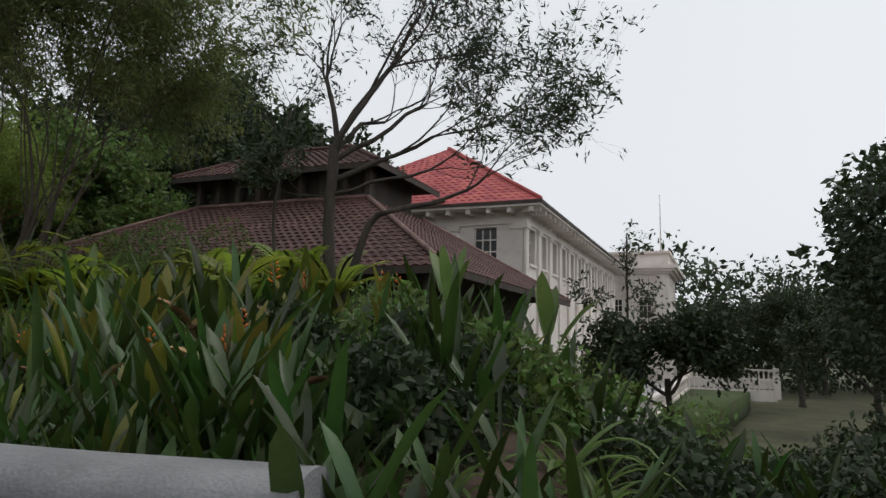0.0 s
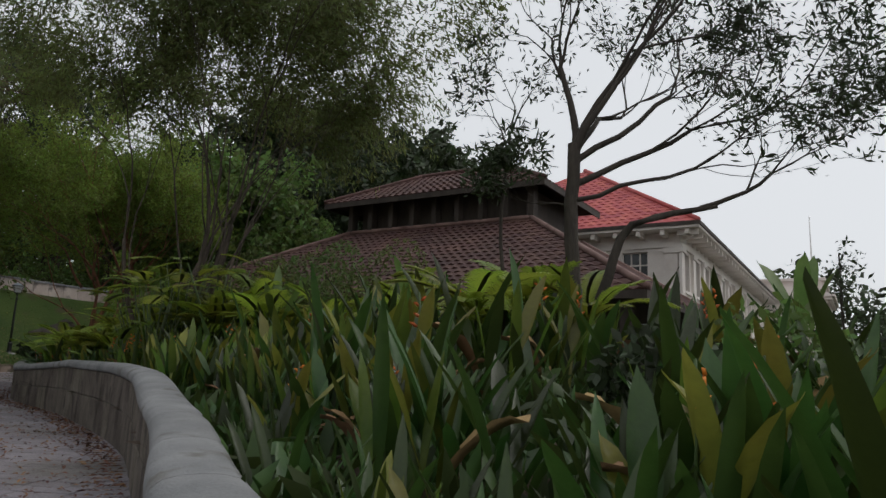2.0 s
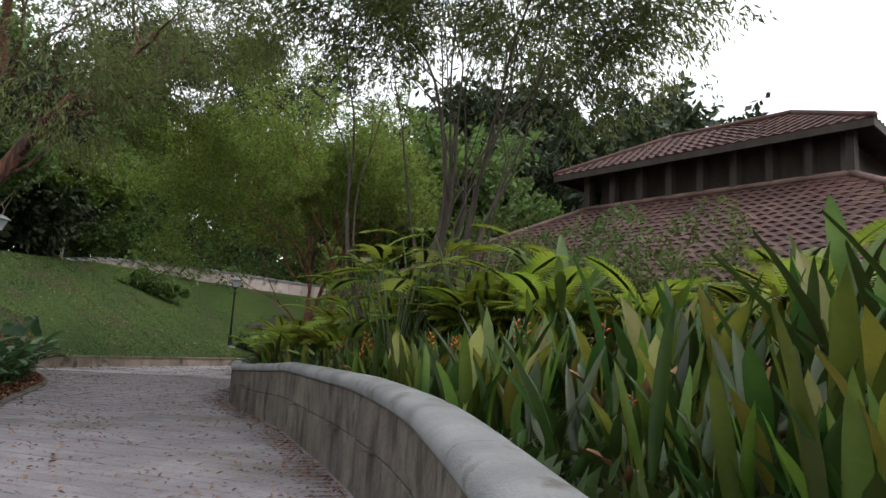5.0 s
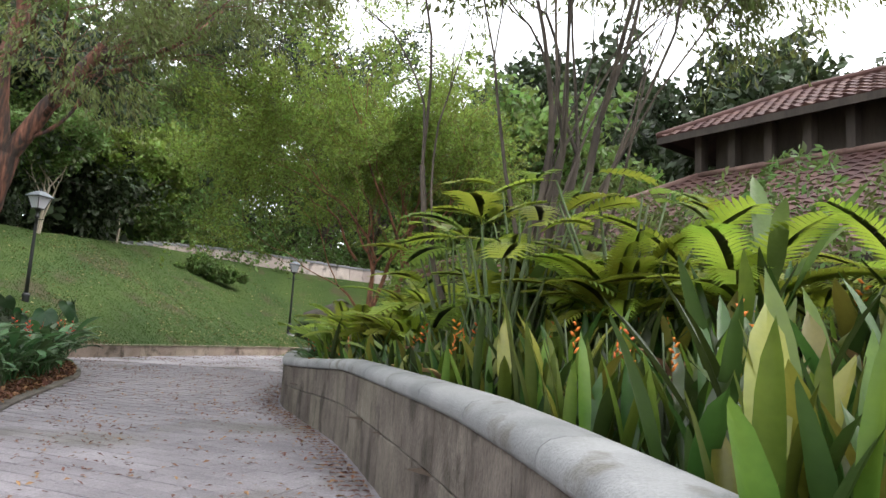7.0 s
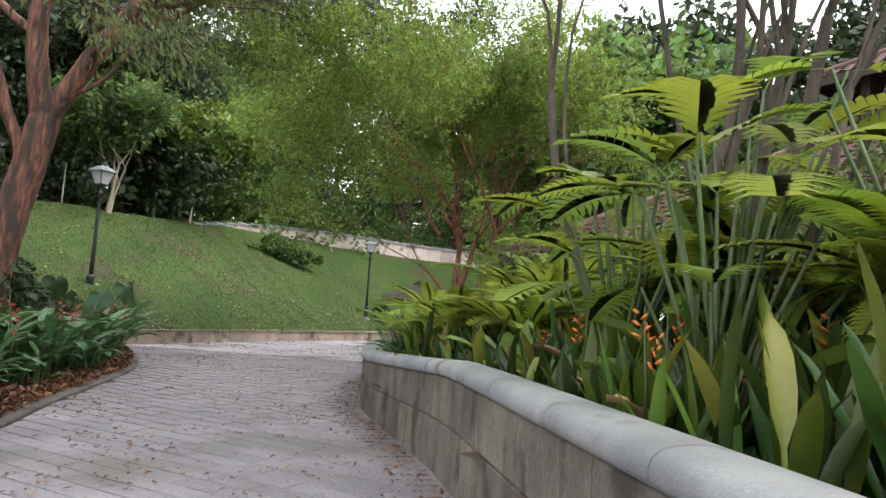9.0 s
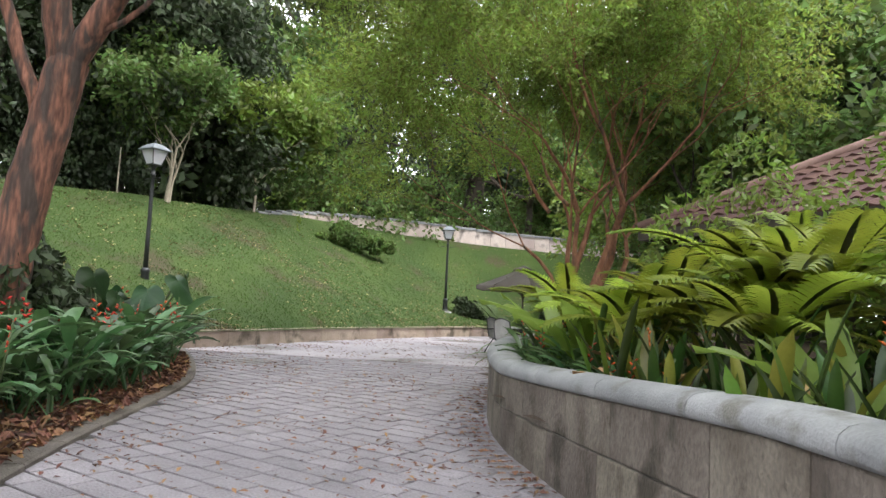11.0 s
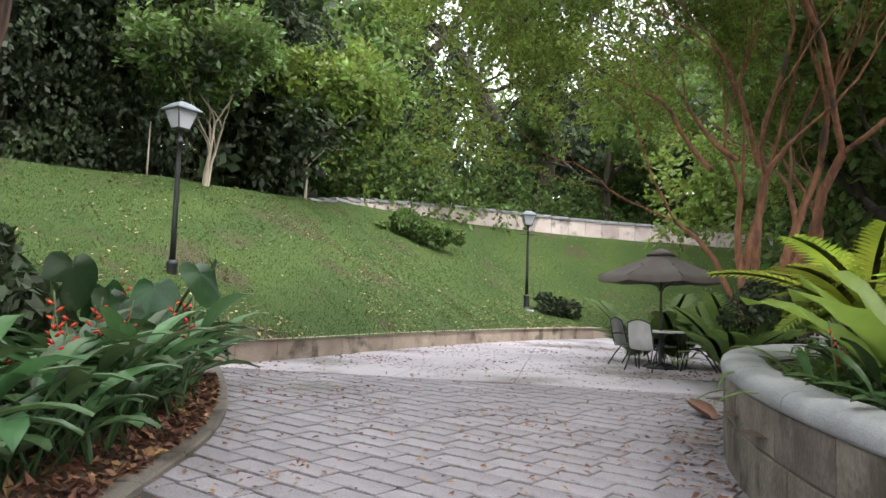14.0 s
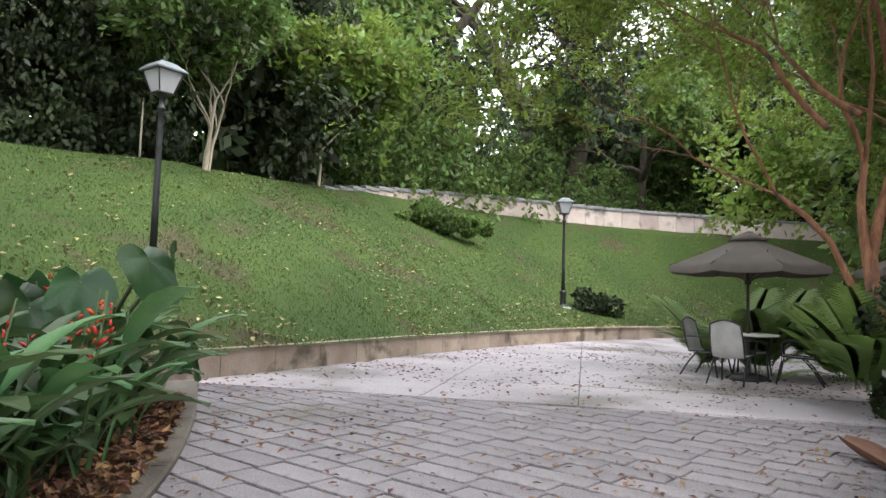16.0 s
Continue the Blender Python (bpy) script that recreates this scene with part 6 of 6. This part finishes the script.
# white planter box and a fallen palm sheath at the end of the wall
box = empty("planter_box", pose(-23.15, 18.3, road_z(-23.15, 18.3), rz=35), "square white planter box with a moulded panel", "planter")
part("body", Shape().loft([[(x * h, y * h, z) for x, y in ((-1, -1), (1, -1), (1, 1), (-1, 1))] for h, z in ((0.24, 0.0), (0.24, 0.06), (0.225, 0.08), (0.25, 0.50), (0.28, 0.52), (0.28, 0.58), (0.25, 0.58), (0.24, 0.50))]), WHITE_METAL, box, smooth=False)
part("panel", Shape().box((0, -0.245, 0.28), (0.3, 0.02, 0.26), 0, 0.008), WHITE_METAL, box, smooth=False)
sheath = empty("palm_sheath", pose(-22.75, 16.6, road_z(-22.75, 16.6), rz=155), "fallen red-brown palm sheath lying on the paving", "palm sheath")
rows = []
for i in range(9):
    u = i / 8
    w = 0.10 * math.sin(math.pi * (0.12 + 0.8 * u)) + 0.01
    rows.append([(-0.3 + 0.62 * u, w * math.sin(t), 0.012 + 0.12 * u * u + w * (1 - math.cos(t)) * 0.9) for t in (-1.6, -1.0, -0.4, 0.0, 0.4, 1.0, 1.6)])
part("husk", Shape().loft(rows, False, False), HUSK, sheath)

# palm behind the umbrella
palm_m = [frond(R.uniform(1.3, 1.8), R.uniform(1.2, 2.0), R, 0.42, 30).mesh("frond", LEAF_MID) for _ in range(4)]
palm_u = [frond(R.uniform(1.2, 1.6), R.uniform(0.5, 1.2), R, 0.36, 30).mesh("frond", LEAF_MID) for _ in range(3)]
palm = clump("areca_palm", "feathery green palm with arching fronds", "palm", palm_u, 16, (2, 26), "palms by the umbrellas", 3, 0.2)
scatter([palm], [(-27.9, 21.2), (-27.2, 21.6), (-26.0, 22.0)], lambda x, y: road_z(x, y) + 0.02, 51, (0.85, 1.05))
cycad = clump("cycad", "dark cycad with stiff arching fronds", "cycad", palm_u, 18, (6, 46), "cycads by the tree", 4, 0.1)
scatter([cycad], [(-24.5, 19.4), (-23.9, 19.5), (-23.9, 18.7)], lambda x, y: road_z(x, y) + 0.3, 52, (0.65, 0.8))
leaf_mass("shrub", (-23.7, 18.9, 0.5), [(0, 0, 0.1, 0.35), (0.3, -0.5, 0.5, 0.4), (0.25, -0.4, 1.1, 0.4), (0.4, 0.3, 0.6, 0.5), (0.35, 0.0, 1.4, 0.4)], LEAF_DARK, "dark low planting round the tree's foot", 53, 5000, 0.10, 0.45, 0.2, "shrub", kind="")

# thin pole on the bank
pole = empty("thin_pole", pose(-39.0, 12.8, 5.0), "thin pale pole on the bank", "pole")
part("shaft", Shape().tube([(0, 0, -0.2), (0.02, 0, 0.8), (0.03, 0.01, 1.7)], [0.03, 0.027, 0.022], 7), BARK_PALE, pole)

# terrace of the white house: lawn and white balustrade
terrace = tagged(part("terrace_lawn", Shape().loft([[hpt(-2, -7.5, z), hpt(26, -10.5, z), hpt(26, -6.0, z), hpt(-2, -5.6, z)] for z in (-3.4, -1.9)]), LAWN), "strip of bright lawn on the house terrace", "lawn", kind="structure")


def balustrade(a, b, n):
    top = empty("balustrade", Matrix(), "white stone balustrade on the terrace", "balustrade", "terrace balustrades")
    a, b = Vector(a), Vector(b)
    ang = math.atan2((b - a).y, (b - a).x)
    L = (b - a).length
    mid = (a + b) / 2
    part("rail", Shape().box((mid.x, mid.y, a.z + 0.95), (L, 0.32, 0.16), ang, 0.02), PLASTER, top, smooth=False)
    part("plinth", Shape().box((mid.x, mid.y, a.z - 0.3), (L, 0.34, 0.9), ang, 0.02), PLASTER, top, smooth=False)
    for k in range(n):
        p = a.lerp(b, (k + 0.5) / n)
        part("baluster", Shape().lathe((p.x, p.y, p.z + 0.14), [(0.06, 0), (0.10, 0.2), (0.05, 0.5), (0.08, 0.74)], 7), PLASTER, top)
    for p in (a, b):
        part("pier", Shape().box((p.x, p.y, p.z + 0.3), (0.5, 0.5, 1.7), ang, 0.03), PLASTER, top, smooth=False)


balustrade(hpt(-2, -5.5, -1.9), hpt(26, -5.7, -1.9), 60)
balustrade(hpt(26.5, -5.7, -1.9), hpt(26.5, -12.5, -1.9), 18)
balustrade(hpt(36, -5.5, -1.4), hpt(36, -13, -1.4), 18)
tagged(part("terrace_paving", Shape().loft([[hpt(-4, -5.3, z), hpt(38, -5.3, z), hpt(38, 1.2, z), hpt(-4, 1.2, z)] for z in (-3.5, -1.95)]), CONC), "pale paving along the white house", "paving", kind="structure")


# ---------------------------------------------------------------- fallen leaves and grass
def flat_leaves(name, spots, size, mat, label, seed, tilt=0.25, width=0.5):
    rng = np.random.default_rng(seed)
    c = np.array(spots)
    n = len(c)
    a = rng.uniform(0, 2 * math.pi, n)
    L = rng.uniform(0.6, 1.4, n)[:, None] * size
    d = np.stack([np.cos(a), np.sin(a), rng.normal(0, tilt, n)], 1)
    e = np.stack([-np.sin(a), np.cos(a), rng.normal(0, tilt, n)], 1)
    up = np.array([0, 0, 1.0])
    v = np.stack([c - d * L * 0.5, c + e * L * width * 0.5 + up * L * 0.12, c + d * L * 0.5, c - e * L * width * 0.5 + up * L * 0.12], 1).reshape(-1, 3)
    k = np.arange(n)[:, None] * 4
    f = np.concatenate([k + np.array([0, 1, 2]), k + np.array([0, 2, 3])], 1).reshape(-1, 3)
    me = bpy.data.meshes.new(name)
    me.from_pydata(v.tolist(), [], f.tolist())
    me.materials.append(mat)
    return tagged(new(name, me), label, "fallen leaves", kind="stuff")


def on_road(x, y):
    return right_of(KERB_LINE, x, y) > 0.05 and right_of(LEFT_LINE, x, y) > 0.05 and (right_of(WALL_LINE, x, y) < -0.25 or x < -22.3 or y > 17)


r_l = random.Random(12)
spots = []
while len(spots) < 8000:
    x, y = r_l.uniform(-34, -7), r_l.uniform(2, 24)
    if on_road(x, y) and (noise.noise(Vector((x * 0.8, y * 0.8, 3))) > r_l.uniform(-0.5, 0.55)):
        spots.append((x, y, road_z(x, y) + 0.015))
for k in range(1800):
    i = int(r_l.uniform(35, len(WALL_LINE) - 6))
    q = WALL_LINE[i] - side(WALL_LINE, i) * (0.22 + abs(r_l.gauss(0, 0.22)))
    spots.append((q.x, q.y, road_z(q.x, q.y) + 0.02))
flat_leaves("fallen_leaves", spots, 0.06, DRYLEAF, "brown fallen leaves scattered on the paving", 1)
spots = []
for k in range(5200):
    i = int(r_l.uniform(left_index(-12), left_index(-27.5)))
    q = LEFT_LINE[i] - side(LEFT_LINE, i) * (0.12 + abs(r_l.gauss(0, 0.45)))
    o = right_of(LEFT_LINE, q.x, q.y)
    spots.append((q.x, q.y, road_z(q.x, q.y) + (0.06 if o > -0.36 else 0.07 + 0.12 * smooth01(-o / 2)) + r_l.uniform(0, 0.04)))
flat_leaves("leaf_litter", spots, 0.10, DRYLEAF, "thick red-brown leaf litter under the plants", 2, 0.5)


def lawn_spots(n, seed, power=1.0):
    rng = np.random.default_rng(seed)
    g = HILL[:, :26]
    i = rng.uniform(6, g.shape[0] * 0.9 - 1, n)
    k = rng.random(n) ** power * (g.shape[1] - 1.001)
    i0, k0 = i.astype(int), k.astype(int)
    fi, fk = (i - i0)[:, None], (k - k0)[:, None]
    return (g[i0, k0] * (1 - fi) + g[i0 + 1, k0] * fi) * (1 - fk) + (g[i0, k0 + 1] * (1 - fi) + g[i0 + 1, k0 + 1] * fi) * fk


gs = lawn_spots(150000, 5)
rng_g = np.random.default_rng(6)
blades = leaf_mesh("grass", GRASS, gs + np.array([0, 0, 0.018]), np.tile([0.0, 0.0, 1.6], (len(gs), 1)), rng_g.uniform(0.035, 0.08, len(gs)), rng_g, 0.2, 0.0)
tagged(new("grass", blades), "short green grass on the lawn slope", "grass", kind="stuff")
ls = [tuple(p + np.array([0, 0, 0.05])) for p in lawn_spots(10000, 7, 1.3)]
flat_leaves("fallen_leaves", [p for p in ls if noise.noise(Vector(p) * 0.4) > r_l.uniform(-0.35, 0.5)], 0.095, TAN_LEAF, "pale dry leaves lying on the lawn", 3, 0.3)

# ---------------------------------------------------------------- paving
CA, SA = math.cos(radians(20)), math.sin(radians(20))
BW, GAP = 0.25, 0.020


def beyond(x, y):
    """How far a place lies past the line where the blocks give way to smooth slabs."""
    return (y - 12.6) * 0.667 - (x + 28.1) * 0.745


slab_mesh = Shape()
many = Shape()
piece = Shape().box((0, 0, -0.02), (0.7, BW - GAP, 0.04), 0, 0.005).mesh("paver", PAVER_OB, False)
r_p = random.Random(3)
singles = 0
for j in range(-20, 160):
    u, v = -44 + r_p.random(), j * BW
    while u < 8:
        length = r_p.uniform(0.42, 0.62)
        mid = u + length / 2
        u += length
        x, y = mid * CA - v * SA, mid * SA + v * CA
        if x < -30 or x > 4 or y < -3.5 or y > 22 or beyond(x, y) > 0.55:
            continue
        if not (right_of(LEFT_LINE, x, y) > -0.12 and right_of(KERB_LINE, x, y) > -0.1 and right_of(WALL_LINE, x, y) < 0.1):
            continue
        z = road_z(x, y) + r_p.uniform(-0.002, 0.002)
        if -25.6 < x < -20.6 and singles < 300:
            ob = new("paver", piece)
            ob.parent = road
            ob.matrix_basis = pose(x, y, z, r_p.uniform(-0.4, 0.4), r_p.uniform(-0.2, 0.2), 20) @ Matrix.Diagonal(((length - 0.006) / 0.7, 1, 1, 1))
            singles += 1
        else:
            many.box((x, y, z - 0.02), (length - 0.006, BW - GAP, 0.04), radians(20), 0.005)
tagged(part("pavers", many, PAVER, road, "grey rectangular paving blocks", smooth=False), kind="stuff")
for i in range(-17, 1):
    for j in range(3, 24):
        x, y = i * 2.4, j * 2.4
        c, s_ = math.cos(radians(48)), math.sin(radians(48))
        px, py = -28.0 + (i + 8) * 1.8 * c - (j - 6) * 1.8 * s_, 14.6 + (i + 8) * 1.8 * s_ + (j - 6) * 1.8 * c
        if beyond(px, py) < 0 or right_of(KERB_LINE, px, py) < -0.6 or py > 44 or (px > -22.6 and py < 18.0):
            continue
        part("slab", Shape().box((px, py, road_z(px, py) - 0.015), (1.79, 1.79, 0.05), radians(48), 0.004), SLAB, road, smooth=False)
